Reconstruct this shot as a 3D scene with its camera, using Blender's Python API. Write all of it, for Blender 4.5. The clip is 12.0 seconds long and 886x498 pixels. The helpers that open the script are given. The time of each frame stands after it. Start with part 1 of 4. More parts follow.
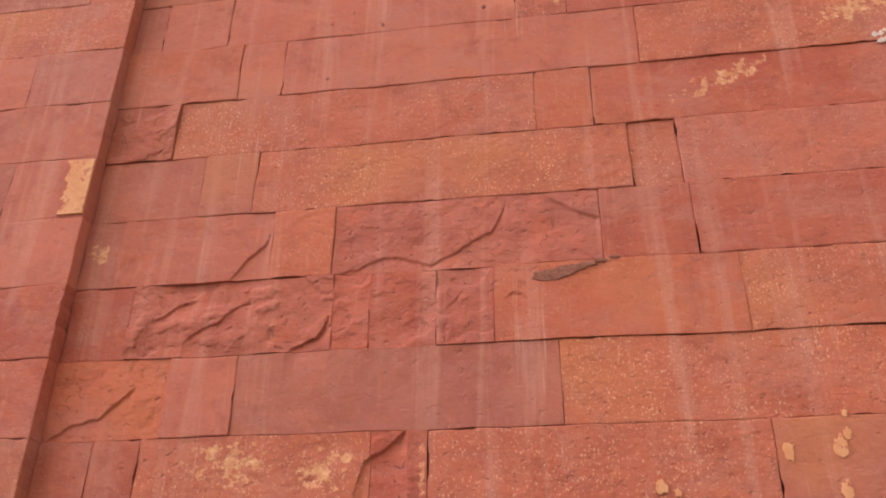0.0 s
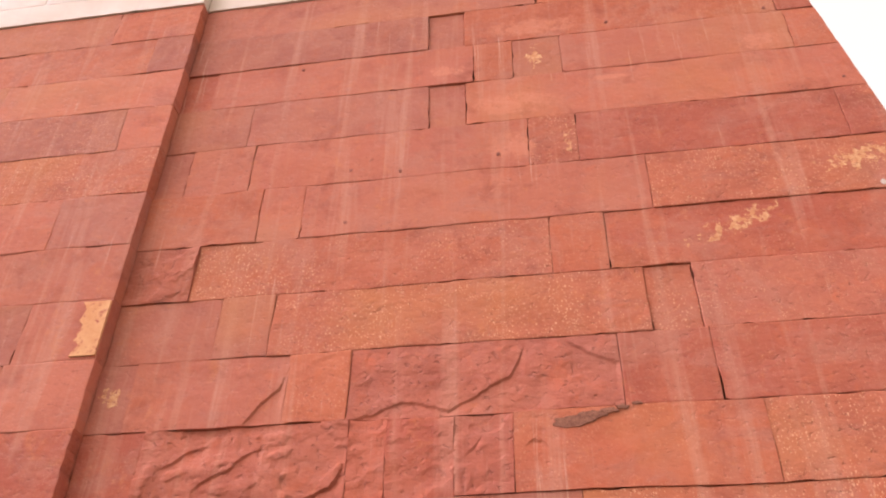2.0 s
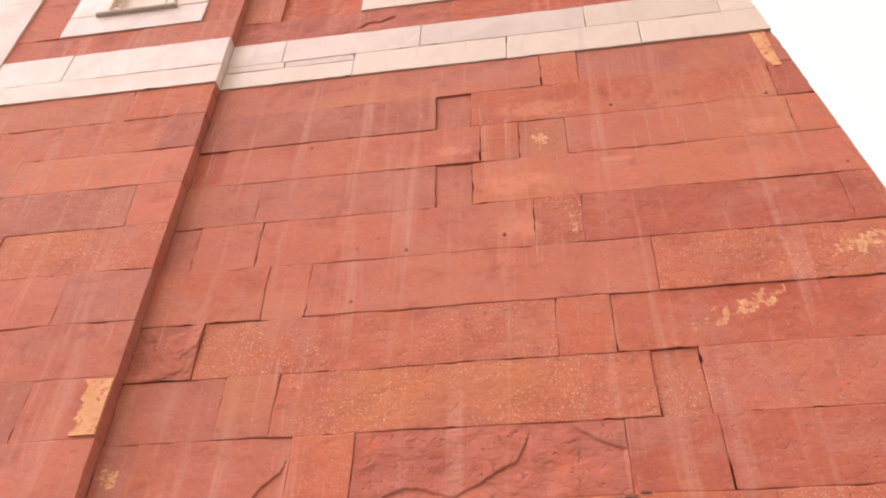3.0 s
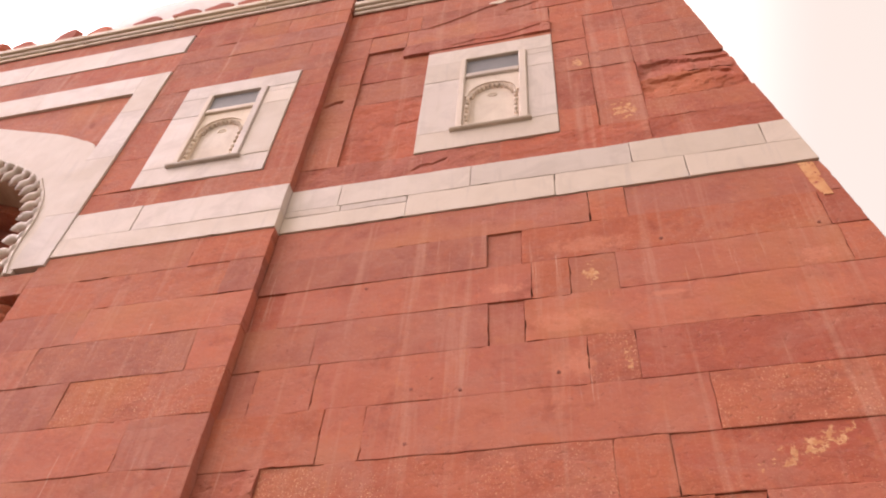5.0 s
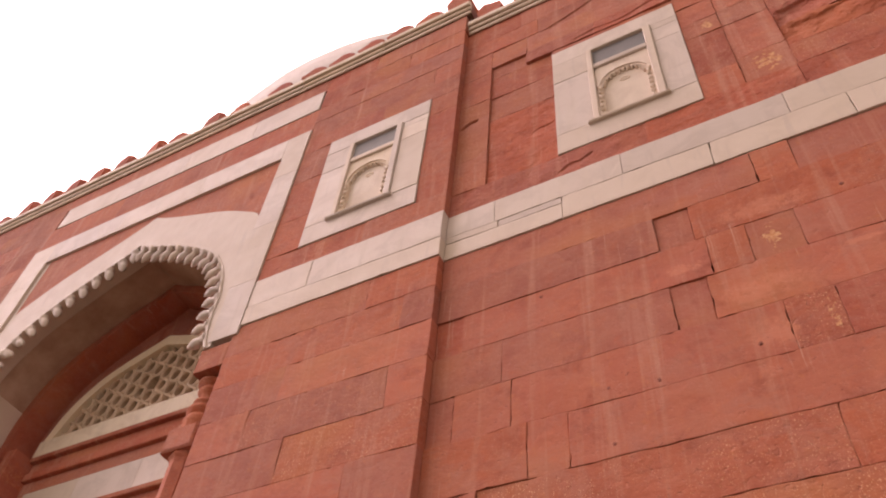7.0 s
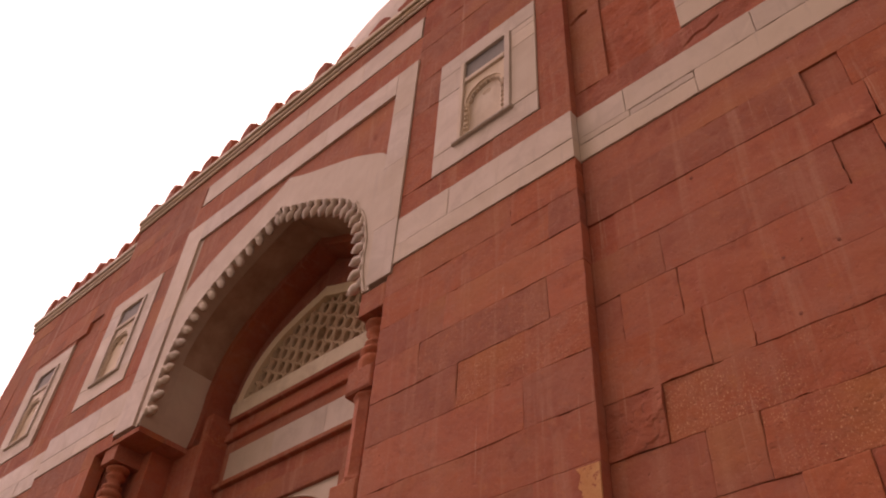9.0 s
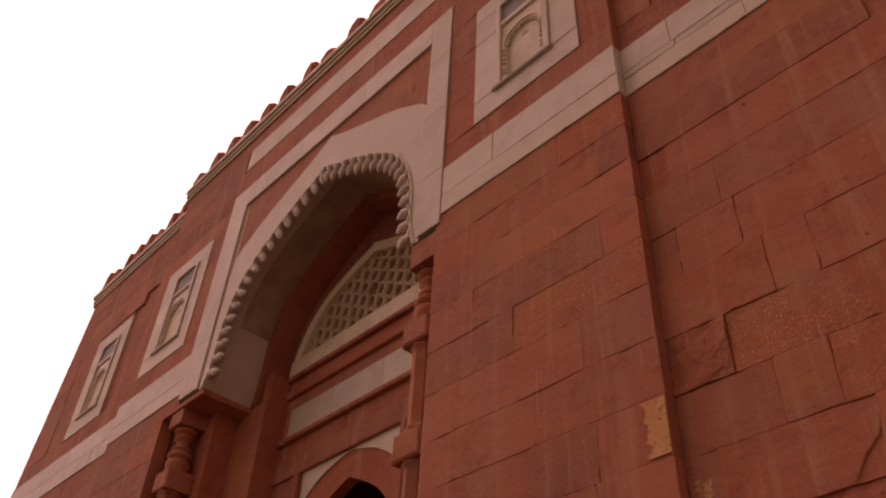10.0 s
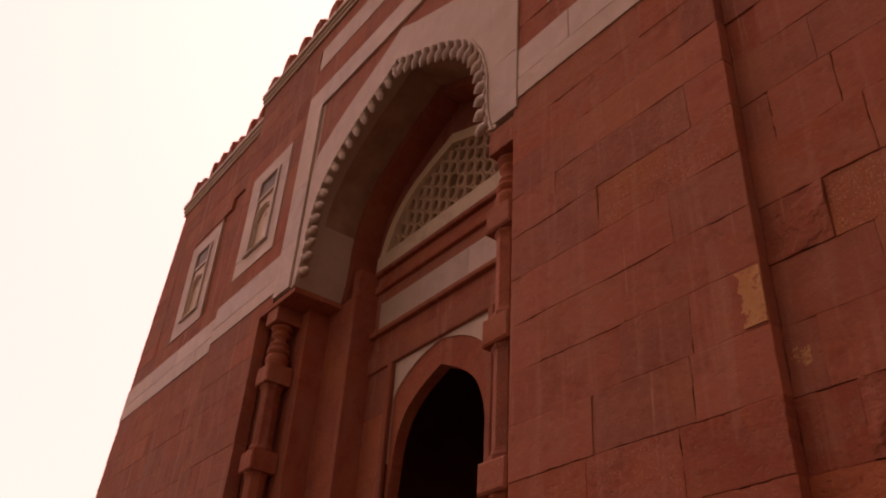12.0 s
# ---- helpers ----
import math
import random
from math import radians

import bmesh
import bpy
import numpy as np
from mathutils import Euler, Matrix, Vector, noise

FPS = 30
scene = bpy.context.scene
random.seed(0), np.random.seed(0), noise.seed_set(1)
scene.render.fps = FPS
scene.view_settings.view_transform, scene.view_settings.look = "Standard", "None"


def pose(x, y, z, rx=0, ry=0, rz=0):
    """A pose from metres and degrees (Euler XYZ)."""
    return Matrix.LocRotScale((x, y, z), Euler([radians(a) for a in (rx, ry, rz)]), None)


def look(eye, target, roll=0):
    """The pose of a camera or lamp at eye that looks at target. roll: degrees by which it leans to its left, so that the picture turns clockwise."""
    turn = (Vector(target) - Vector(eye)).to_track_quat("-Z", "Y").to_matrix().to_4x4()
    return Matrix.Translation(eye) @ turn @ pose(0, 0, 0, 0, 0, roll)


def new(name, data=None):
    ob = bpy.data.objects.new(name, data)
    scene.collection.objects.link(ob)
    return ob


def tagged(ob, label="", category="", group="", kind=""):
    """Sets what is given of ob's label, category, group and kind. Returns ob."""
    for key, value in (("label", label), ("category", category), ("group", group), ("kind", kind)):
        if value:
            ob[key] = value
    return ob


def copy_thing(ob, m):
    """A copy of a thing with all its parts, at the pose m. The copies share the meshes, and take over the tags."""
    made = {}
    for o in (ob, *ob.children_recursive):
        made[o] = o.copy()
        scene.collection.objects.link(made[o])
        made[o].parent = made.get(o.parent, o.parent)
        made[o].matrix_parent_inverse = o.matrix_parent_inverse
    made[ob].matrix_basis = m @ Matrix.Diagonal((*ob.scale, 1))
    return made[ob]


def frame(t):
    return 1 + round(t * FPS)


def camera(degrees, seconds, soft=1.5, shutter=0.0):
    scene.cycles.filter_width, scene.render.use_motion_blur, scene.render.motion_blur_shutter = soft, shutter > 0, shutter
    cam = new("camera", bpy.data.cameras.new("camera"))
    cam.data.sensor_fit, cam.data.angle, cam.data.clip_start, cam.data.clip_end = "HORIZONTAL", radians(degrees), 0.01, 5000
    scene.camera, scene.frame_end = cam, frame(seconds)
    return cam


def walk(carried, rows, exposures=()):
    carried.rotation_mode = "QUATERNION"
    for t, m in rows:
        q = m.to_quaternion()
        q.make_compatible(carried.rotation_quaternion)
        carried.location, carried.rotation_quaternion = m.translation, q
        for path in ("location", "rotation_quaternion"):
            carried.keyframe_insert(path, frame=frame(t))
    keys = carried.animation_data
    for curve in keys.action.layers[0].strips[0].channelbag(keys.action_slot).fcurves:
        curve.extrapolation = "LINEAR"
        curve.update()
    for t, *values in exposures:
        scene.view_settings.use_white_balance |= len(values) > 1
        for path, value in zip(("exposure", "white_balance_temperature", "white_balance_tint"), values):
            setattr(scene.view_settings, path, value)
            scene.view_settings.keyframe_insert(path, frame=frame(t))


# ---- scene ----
cam = camera(56.0, 12.0, soft=2.0)

# The facade leans back. LEAN_BACK is its batter; in the wall's own frame x runs along it from the portal's middle,
# y goes into it and z climbs its slope.
LEAN_BACK, FOOT = 9.8, 0.99
WALL = Matrix.Translation((0, 0, FOOT)) @ pose(0, 0, 0, -LEAN_BACK, 0, 0)
GROUND_V = -FOOT / math.cos(radians(LEAN_BACK))
ROWS = [
    (0.0, 6.669, -3.515, -0.084, 8.63, 28.02, -0.47),
    (0.5, 6.690, -3.500, -0.071, 8.99, 30.03, -0.77),
    (1.0, 6.680, -3.495, -0.063, 9.18, 32.39, -0.95),
    (1.5, 6.648, -3.497, -0.058, 9.14, 34.79, -0.91),
    (2.0, 6.605, -3.515, -0.050, 8.78, 37.51, -0.81),
    (2.5, 6.590, -3.536, -0.023, 8.57, 39.80, -0.98),
    (3.0, 6.599, -3.552, 0.008, 8.62, 42.17, -1.43),
    (5.0, 6.650, -3.616, 0.043, 12.39, 50.69, -3.40),
    (5.5, 6.643, -3.608, 0.042, 15.36, 52.01, -3.69),
    (6.0, 6.618, -3.610, 0.034, 19.48, 52.42, -3.89),
    (6.5, 6.586, -3.617, 0.025, 23.57, 51.89, -4.06),
    (7.0, 6.555, -3.627, 0.029, 27.94, 50.57, -4.13),
    (9.0, 6.433, -3.639, 0.053, 41.98, 44.05, -3.18),
    (9.5, 6.378, -3.628, 0.037, 44.24, 42.52, -2.96),
    (10.0, 6.356, -3.629, 0.027, 46.56, 40.72, -2.55),
    (10.5, 6.333, -3.618, 0.026, 48.66, 39.07, -2.24),
    (11.0, 6.320, -3.598, 0.029, 50.74, 37.33, -2.24),
    (11.5, 6.297, -3.594, 0.016, 52.07, 35.56, -2.57),
    (12.0, 6.283, -3.590, -0.022, 52.80, 33.37, -3.30),
]
walk(cam, [(t, WALL @ pose(x, y, z, 90 + pitch, roll, yaw)) for t, x, y, z, yaw, pitch, roll in ROWS],
     exposures=[(0.0, 0.16, 6250, 11), (2.5, 0.50, 6250, 10), (5.0, 0.20, 6400, 11), (6.0, 0.08, 6600, 13), (7.0, -0.20, 6850, 16), (9.0, -1.18, 8300, 30), (10.5, -1.82, 9500, 44), (12.0, -2.08, 10000, 52)])

# ---- light ----
SUN_UP, SUN_LEFT = 44.5, 51.5
world = bpy.data.worlds.new("hazy_sky")
scene.world = world
world.use_nodes = True
wn, wl = world.node_tree.nodes, world.node_tree.links
wn.clear()
sky = wn.new("ShaderNodeTexSky")
sky.sky_type = "NISHITA"
sky.sun_disc = False
sky.sun_elevation, sky.sun_rotation = radians(SUN_UP), radians(360 - SUN_LEFT)
sky.air_density, sky.dust_density, sky.ozone_density = 1.0, 2.0, 0.6
back = wn.new("ShaderNodeBackground")
back.inputs["Strength"].default_value = 0.05
wl.new(sky.outputs[0], back.inputs[0])
to_sun = Vector((-math.sin(radians(SUN_LEFT)) * math.cos(radians(SUN_UP)), math.cos(radians(SUN_LEFT)) * math.cos(radians(SUN_UP)), math.sin(radians(SUN_UP))))
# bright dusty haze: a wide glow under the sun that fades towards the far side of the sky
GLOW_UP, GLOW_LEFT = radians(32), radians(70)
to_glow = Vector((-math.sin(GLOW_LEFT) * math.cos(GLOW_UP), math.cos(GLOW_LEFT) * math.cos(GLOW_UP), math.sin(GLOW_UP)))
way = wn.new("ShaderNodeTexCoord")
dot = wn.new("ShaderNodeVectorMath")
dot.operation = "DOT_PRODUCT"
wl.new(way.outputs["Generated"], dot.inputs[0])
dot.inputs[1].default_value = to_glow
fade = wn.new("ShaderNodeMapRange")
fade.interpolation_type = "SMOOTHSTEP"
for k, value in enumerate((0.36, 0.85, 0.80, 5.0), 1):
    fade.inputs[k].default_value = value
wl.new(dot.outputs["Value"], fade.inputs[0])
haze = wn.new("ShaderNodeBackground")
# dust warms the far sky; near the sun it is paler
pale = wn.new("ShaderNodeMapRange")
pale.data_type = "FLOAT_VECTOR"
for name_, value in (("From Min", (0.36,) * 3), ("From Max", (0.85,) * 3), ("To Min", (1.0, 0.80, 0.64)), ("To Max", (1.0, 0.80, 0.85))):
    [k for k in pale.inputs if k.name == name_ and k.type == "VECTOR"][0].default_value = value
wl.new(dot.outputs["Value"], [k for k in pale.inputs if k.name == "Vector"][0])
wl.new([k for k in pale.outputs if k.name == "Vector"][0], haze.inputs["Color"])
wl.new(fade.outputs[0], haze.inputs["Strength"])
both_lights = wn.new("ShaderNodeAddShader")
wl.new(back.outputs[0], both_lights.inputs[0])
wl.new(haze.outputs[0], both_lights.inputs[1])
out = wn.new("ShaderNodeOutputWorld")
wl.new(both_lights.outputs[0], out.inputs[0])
sun = new("sun", bpy.data.lights.new("sun", "SUN"))
sun.data.energy, sun.data.angle, sun.data.color = 2.5, radians(0.6), (1.0, 0.93, 0.82)
sun.matrix_world = look(to_sun * 60, (0, 0, 0))


# ---- materials ----
class Mat:
    """A node material with short calls for its nodes."""

    def __init__(self, name, rough=0.8):
        self.m = bpy.data.materials.new(name)
        self.m.use_nodes = True
        self.n, self.l = self.m.node_tree.nodes, self.m.node_tree.links
        self.b = self.n["Principled BSDF"]
        self.b.inputs["Roughness"].default_value = rough
        self.co = self.n.new("ShaderNodeTexCoord").outputs["Object"]
        self.random = self.n.new("ShaderNodeObjectInfo").outputs["Random"]

    def put(self, socket, value):
        if hasattr(value, "is_output"):
            self.l.new(value, socket)
        else:
            socket.default_value = value

    def math(self, op, a, b=0.0, clamp=False):
        n = self.n.new("ShaderNodeMath")
        n.operation, n.use_clamp = op, clamp
        self.put(n.inputs[0], a)
        self.put(n.inputs[1], b)
        return n.outputs[0]

    def moved(self, amount, scale=(1, 1, 1)):
        """Object coordinates shifted by each object's random number, so that no two stones show one pattern."""
        a = self.n.new("ShaderNodeVectorMath")
        a.operation = "SCALE"
        a.inputs[0].default_value = (amount, amount * 0.7, amount * 1.3)
        self.l.new(self.random, a.inputs["Scale"])
        b = self.n.new("ShaderNodeVectorMath")
        b.operation = "ADD"
        self.l.new(self.co, b.inputs[0])
        self.l.new(a.outputs[0], b.inputs[1])
        c = self.n.new("ShaderNodeVectorMath")
        c.operation = "MULTIPLY"
        self.l.new(b.outputs[0], c.inputs[0])
        c.inputs[1].default_value = scale
        return c.outputs[0]

    def noise(self, vec, scale, detail=4.0, rough=0.55, distortion=0.0):
        n = self.n.new("ShaderNodeTexNoise")
        n.inputs["Scale"].default_value, n.inputs["Detail"].default_value = scale, detail
        n.inputs["Roughness"].default_value, n.inputs["Distortion"].default_value = rough, distortion
        self.l.new(vec, n.inputs["Vector"])
        return n.outputs["Fac"]

    def ramp(self, value, *stops):
        n = self.n.new("ShaderNodeValToRGB")
        e = n.color_ramp.elements
        while len(e) < len(stops):
            e.new(0.5)
        for s, (p, c) in zip(e, stops):
            s.position = p
            s.color = (c, c, c, 1) if isinstance(c, (int, float)) else (*c, 1)
        self.l.new(value, n.inputs[0])
        return n.outputs[0]

    def mix(self, fac, a, b, kind="MIX"):
        n = self.n.new("ShaderNodeMix")
        n.data_type, n.blend_type = "RGBA", kind
        self.put(n.inputs[0], fac)
        self.put(n.inputs[6], a if hasattr(a, "is_output") else (*a, 1))
        self.put(n.inputs[7], b if hasattr(b, "is_output") else (*b, 1))
        return n.outputs[2]

    def bump(self, *layers):
        last = None
        for height, strength, dist in layers:
            n = self.n.new("ShaderNodeBump")
            n.inputs["Strength"].default_value, n.inputs["Distance"].default_value = strength, dist
            self.l.new(height, n.inputs["Height"])
            if last:
                self.l.new(last, n.inputs["Normal"])
            last = n.outputs[0]
        self.l.new(last, self.b.inputs["Normal"])

    def done(self, colour, rough=None):
        self.put(self.b.inputs["Base Color"], colour)
        if rough is not None:
            self.put(self.b.inputs["Roughness"], rough)
        return self.m


# where old plaster clings: x, height, half width, half height, slant
SMEARS = ((5.17, 0.80, 0.27, 0.12, 0), (5.60, 0.76, 0.16, 0.13, 20), (4.33, 1.91, 0.09, 0.07, 0), (7.55, 2.70, 0.34, 0.075, 22), (8.28, 3.08, 0.30, 0.10, 12), (8.42, 2.62, 0.10, 0.10, 0),
          (6.69, 7.12, 0.07, 0.13, 0), (7.01, 6.17, 0.14, 0.18, 0), (6.59, 4.18, 0.07, 0.16, 0), (6.755, 3.42, 0.035, 0.17, 0), (6.037, 0.73, 0.022, 0.20, 0))


# where the skin has come off and the stone is paler: x, height, half width, half height
PALE = ((6.45, 3.76, 0.34, 0.11), (6.04, 4.13, 0.16, 0.06), (7.02, 3.91, 0.16, 0.03), (6.60, 4.48, 0.40, 0.10), (7.95, 4.10, 0.20, 0.09), (6.42, 3.40, 0.16, 0.14))
MIXED = ((0.37, 0.080, 0.055), (0.45, 0.118, 0.078), (0.36, 0.122, 0.104), (0.53, 0.150, 0.085), (0.40, 0.088, 0.060), (0.40, 0.142, 0.120), (0.50, 0.125, 0.072))


def sandstone(name, rugged=1.0, tint=(1.0, 1.07, 0.92), flecks=1.0, tones=MIXED, blotch=1.0, each=0.10):
    """Red sandstone. tones: the colours its stones come in; flecks: how freckled they are; blotch: how cloudy; each: how far single stones differ."""
    m = Mat(name, 0.85)
    co = m.moved(40)
    col = m.ramp(m.random, *[(k / (len(tones) - 1), c) for k, c in enumerate(tones)])
    col = m.mix(m.ramp(m.noise(co, 1.6, 5, 0.6, 0.4), (0.45, 0.0), (0.70, 0.55 * blotch)), col, (0.54, 0.165, 0.095))
    col = m.mix(m.ramp(m.noise(co, 3.4, 6, 0.65), (0.5, 0.0), (0.74, 0.6 * blotch)), col, (0.27, 0.06, 0.045))
    col = m.mix(m.ramp(m.noise(co, 6.5, 8, 0.7, 0.6), (0.54, 0.0), (0.72, 0.5 * blotch)), col, (0.57, 0.125, 0.052))
    col = m.mix(m.ramp(m.noise(m.moved(63, (0.7, 1, 1.5)), 4.5, 8, 0.72, 0.8), (0.52, 0.0), (0.70, 0.55 * blotch)), col, (0.39, 0.15, 0.135))
    # small dark pores, in drifts
    pores = m.math("MULTIPLY", m.ramp(m.noise(m.moved(17, (0.6, 1, 1.3)), 46.0, 3, 0.6), (0.63, 0.0), (0.70, 0.75)), m.ramp(m.noise(co, 3.1, 3, 0.6), (0.44, 0.0), (0.60, 1.0)))
    col = m.mix(pores, col, (0.20, 0.045, 0.032))
    shade = m.ramp(m.math("FRACT", m.math("MULTIPLY", m.random, 13.7)), (0.0, 1.0 - each * 1.4), (1.0, 1.0 + each * 1.3))
    col = m.mix(1.0, col, shade, "MULTIPLY")
    # pale rain streaks down the slope, continuous across the stones
    n = m.n.new("ShaderNodeVectorMath")
    n.operation = "MULTIPLY"
    m.l.new(m.co, n.inputs[0])
    n.inputs[1].default_value = (5.0, 1.0, 0.28)
    col = m.mix(m.ramp(m.noise(n.outputs[0], 1.5, 4, 0.6, 0.3), (0.54, 0.0), (0.72, 0.6)), col, (0.60, 0.30, 0.25))
    # thin chalky runs, in places only
    n = m.n.new("ShaderNodeVectorMath")
    n.operation = "MULTIPLY"
    m.l.new(m.co, n.inputs[0])
    n.inputs[1].default_value = (15.0, 1.0, 0.7)
    runs = m.math("MULTIPLY", m.ramp(m.noise(n.outputs[0], 1.5, 5, 0.6, 0.2), (0.60, 0.0), (0.72, 0.8)), m.ramp(m.noise(m.co, 1.3, 4, 0.6), (0.50, 0.0), (0.62, 1.0)))
    col = m.mix(runs, col, (0.66, 0.37, 0.32))
    # stains that cross the joints: lilac-grey weathering, dark damp and rust
    col = m.mix(m.ramp(m.noise(m.co, 1.9, 7, 0.68, 0.7), (0.50, 0.0), (0.68, 0.6)), col, (0.47, 0.185, 0.15))
    col = m.mix(m.ramp(m.noise(m.co, 2.7, 8, 0.72, 0.5), (0.55, 0.0), (0.69, 0.65)), col, (0.29, 0.062, 0.04))
    col = m.mix(m.ramp(m.noise(m.co, 7.5, 8, 0.75, 0.3), (0.58, 0.0), (0.70, 0.5)), col, (0.60, 0.20, 0.085))
    # orange mineral bloom
    col = m.mix(m.ramp(m.noise(co, 0.9, 3, 0.5), (0.56, 0.0), (0.72, 0.5)), col, (0.54, 0.19, 0.075))
    # pale freckles: round grains of two sizes, thick on some areas and missing on others
    thick = m.ramp(m.noise(co, 2.6, 6, 0.72), (0.36, 0.0), (0.62, 1.0))
    for scale, size, share in ((52.0, 0.30, 0.55), (105.0, 0.40, 0.6)):
        wob = m.n.new("ShaderNodeVectorMath")
        wob.operation = "MULTIPLY"
        m.l.new(co, wob.inputs[0])
        wob.inputs[1].default_value = (1.0, 1.0, 0.72)
        dots = m.n.new("ShaderNodeTexVoronoi")
        dots.inputs["Scale"].default_value = scale
        m.l.new(wob.outputs[0], dots.inputs["Vector"])
        pick = m.n.new("ShaderNodeSeparateColor")
        m.l.new(dots.outputs["Color"], pick.inputs[0])
        chosen = m.math("MULTIPLY", m.ramp(pick.outputs[0], (0.45, 0.0), (0.85, 1.0)), m.ramp(dots.outputs["Distance"], (size * 0.35, 1.0), (size * 1.15, 0.0)))
        col = m.mix(m.math("MULTIPLY", m.math("MULTIPLY", chosen, thick), share * flecks, True), col, (0.82, 0.44, 0.30))
    # worn smears of ochre plaster at the places where it was once dabbed on
    near = None
    for x, v, rx, rv, turn in SMEARS:
        n = m.n.new("ShaderNodeMapping")
        n.vector_type = "TEXTURE"
        n.inputs["Location"].default_value, n.inputs["Rotation"].default_value, n.inputs["Scale"].default_value = (x, 0, v), (0, radians(-turn), 0), (rx, 50, rv)
        m.l.new(m.co, n.inputs["Vector"])
        d = m.n.new("ShaderNodeVectorMath")
        d.operation = "LENGTH"
        m.l.new(n.outputs[0], d.inputs[0])
        near = d.outputs["Value"] if near is None else m.math("MINIMUM", near, d.outputs["Value"])
    spread = m.math("SUBTRACT", m.noise(m.co, 19.0, 6, 0.66), m.math("MULTIPLY", near, 0.15))
    smear = m.math("MULTIPLY", m.ramp(spread, (0.425, 0.0), (0.475, 1.0)), m.ramp(near, (0.8, 1.0), (1.25, 0.0)))
    col = m.mix(m.math("MULTIPLY", smear, 0.8), col, m.ramp(m.noise(m.co, 30.0, 4, 0.6), (0.4, (0.64, 0.28, 0.14)), (0.65, (0.80, 0.48, 0.28))))
    near = None
    for x, v, rx, rv in PALE:
        n = m.n.new("ShaderNodeMapping")
        n.vector_type = "TEXTURE"
        n.inputs["Location"].default_value, n.inputs["Scale"].default_value = (x, 0, v), (rx, 50, rv)
        m.l.new(m.co, n.inputs["Vector"])
        d = m.n.new("ShaderNodeVectorMath")
        d.operation = "LENGTH"
        m.l.new(n.outputs[0], d.inputs[0])
        near = d.outputs["Value"] if near is None else m.math("MINIMUM", near, d.outputs["Value"])
    worn = m.math("SUBTRACT", m.noise(m.co, 9.0, 8, 0.75), m.math("MULTIPLY", near, 0.16))
    col = m.mix(m.math("MULTIPLY", m.ramp(worn, (0.34, 0.0), (0.46, 1.0)), m.ramp(near, (0.7, 0.6), (1.3, 0.0))), col, (0.66, 0.235, 0.165))
    grain = m.noise(co, 140.0, 3, 0.7)
    col = m.mix(0.12, col, m.ramp(grain, (0.25, (0.30, 0.08, 0.06)), (0.75, (0.50, 0.16, 0.115))), "MIX")
    col = m.mix(1.0, col, tint, "MULTIPLY")
    pits = m.noise(co, 30.0, 4, 0.6)
    m.bump((m.noise(co, 5.0, 3, 0.5), 0.40 * rugged, 0.03), (m.noise(m.moved(9, (0.7, 1, 1.2)), 12.0, 5, 0.62), 0.42 * rugged, 0.022), (m.ramp(pits, (0.30, 0.0), (0.40, 1.0)), 0.45 * rugged, 0.010), (pits, 0.28 * rugged, 0.012), (grain, 0.22, 0.003))
    return m.done(col, m.ramp(pits, (0.3, 0.72), (0.7, 0.95)))


def marble(name, base=(0.66, 0.555, 0.495), vein=(0.52, 0.43, 0.38)):
    m = Mat(name, 0.55)
    co = m.moved(30)
    col = m.mix(m.ramp(m.noise(co, 1.8, 6, 0.65, 1.4), (0.46, 0.0), (0.60, 0.55), (0.68, 0.0)), base, vein)
    col = m.mix(m.ramp(m.noise(m.moved(20, (4, 1, 0.5)), 2.0, 4, 0.6), (0.5, 0.0), (0.8, 0.5)), col, (0.60, 0.50, 0.40))
    # some slabs are yellower, and thin grey rain stains run down them
    col = m.mix(m.ramp(m.math("FRACT", m.math("MULTIPLY", m.random, 5.3)), (0.45, 0.0), (0.75, 0.55)), col, (base[0], base[1] * 0.96, base[2] * 0.84))
    col = m.mix(m.ramp(m.noise(m.moved(11, (9, 1, 0.9)), 1.6, 5, 0.65), (0.56, 0.0), (0.72, 0.45)), col, vein)
    tone = m.ramp(m.random, (0.0, 0.90), (1.0, 1.06))
    col = m.mix(1.0, col, tone, "MULTIPLY")
    m.bump((m.noise(co, 14.0, 5, 0.65), 0.25, 0.006), (m.noise(co, 120.0, 2), 0.12, 0.002))
    return m.done(col, m.ramp(m.noise(co, 6.0, 3), (0.3, 0.42), (0.7, 0.68)))


def plain(name, colour, second, scale=4.0, rough=0.8, bump=0.2):
    m = Mat(name, rough)
    co = m.moved(20)
    col = m.mix(m.ramp(m.noise(co, scale, 5, 0.6), (0.35, 0.0), (0.7, 1.0)), colour, second)
    m.bump((m.noise(co, scale * 9, 4, 0.6), bump, 0.006))
    return m.done(col)


SANDSTONE = sandstone("red_sandstone")
T = (1.0, 1.07, 0.92)
FRECKLED = sandstone("freckled_orange_sandstone", 1.15, T, 1.5, ((0.45, 0.115, 0.072), (0.49, 0.132, 0.080), (0.46, 0.118, 0.069)), 0.9, 0.05)
LILAC = sandstone("lilac_grey_sandstone", 0.8, T, 0.25, ((0.39, 0.118, 0.093), (0.42, 0.132, 0.104), (0.40, 0.114, 0.087)), 0.8, 0.05)
DEEP = sandstone("deep_red_sandstone", 1.0, T, 0.45, ((0.38, 0.080, 0.053), (0.41, 0.090, 0.060), (0.38, 0.090, 0.064)), 0.9, 0.06)
ROSE = sandstone("smooth_rose_sandstone", 0.7, T, 0.2, ((0.46, 0.125, 0.090), (0.50, 0.145, 0.103), (0.47, 0.130, 0.088)), 0.9, 0.05)
AMBER = sandstone("orange_red_sandstone", 0.9, T, 0.6, ((0.49, 0.122, 0.070), (0.47, 0.112, 0.062), (0.50, 0.132, 0.074)), 0.9, 0.05)
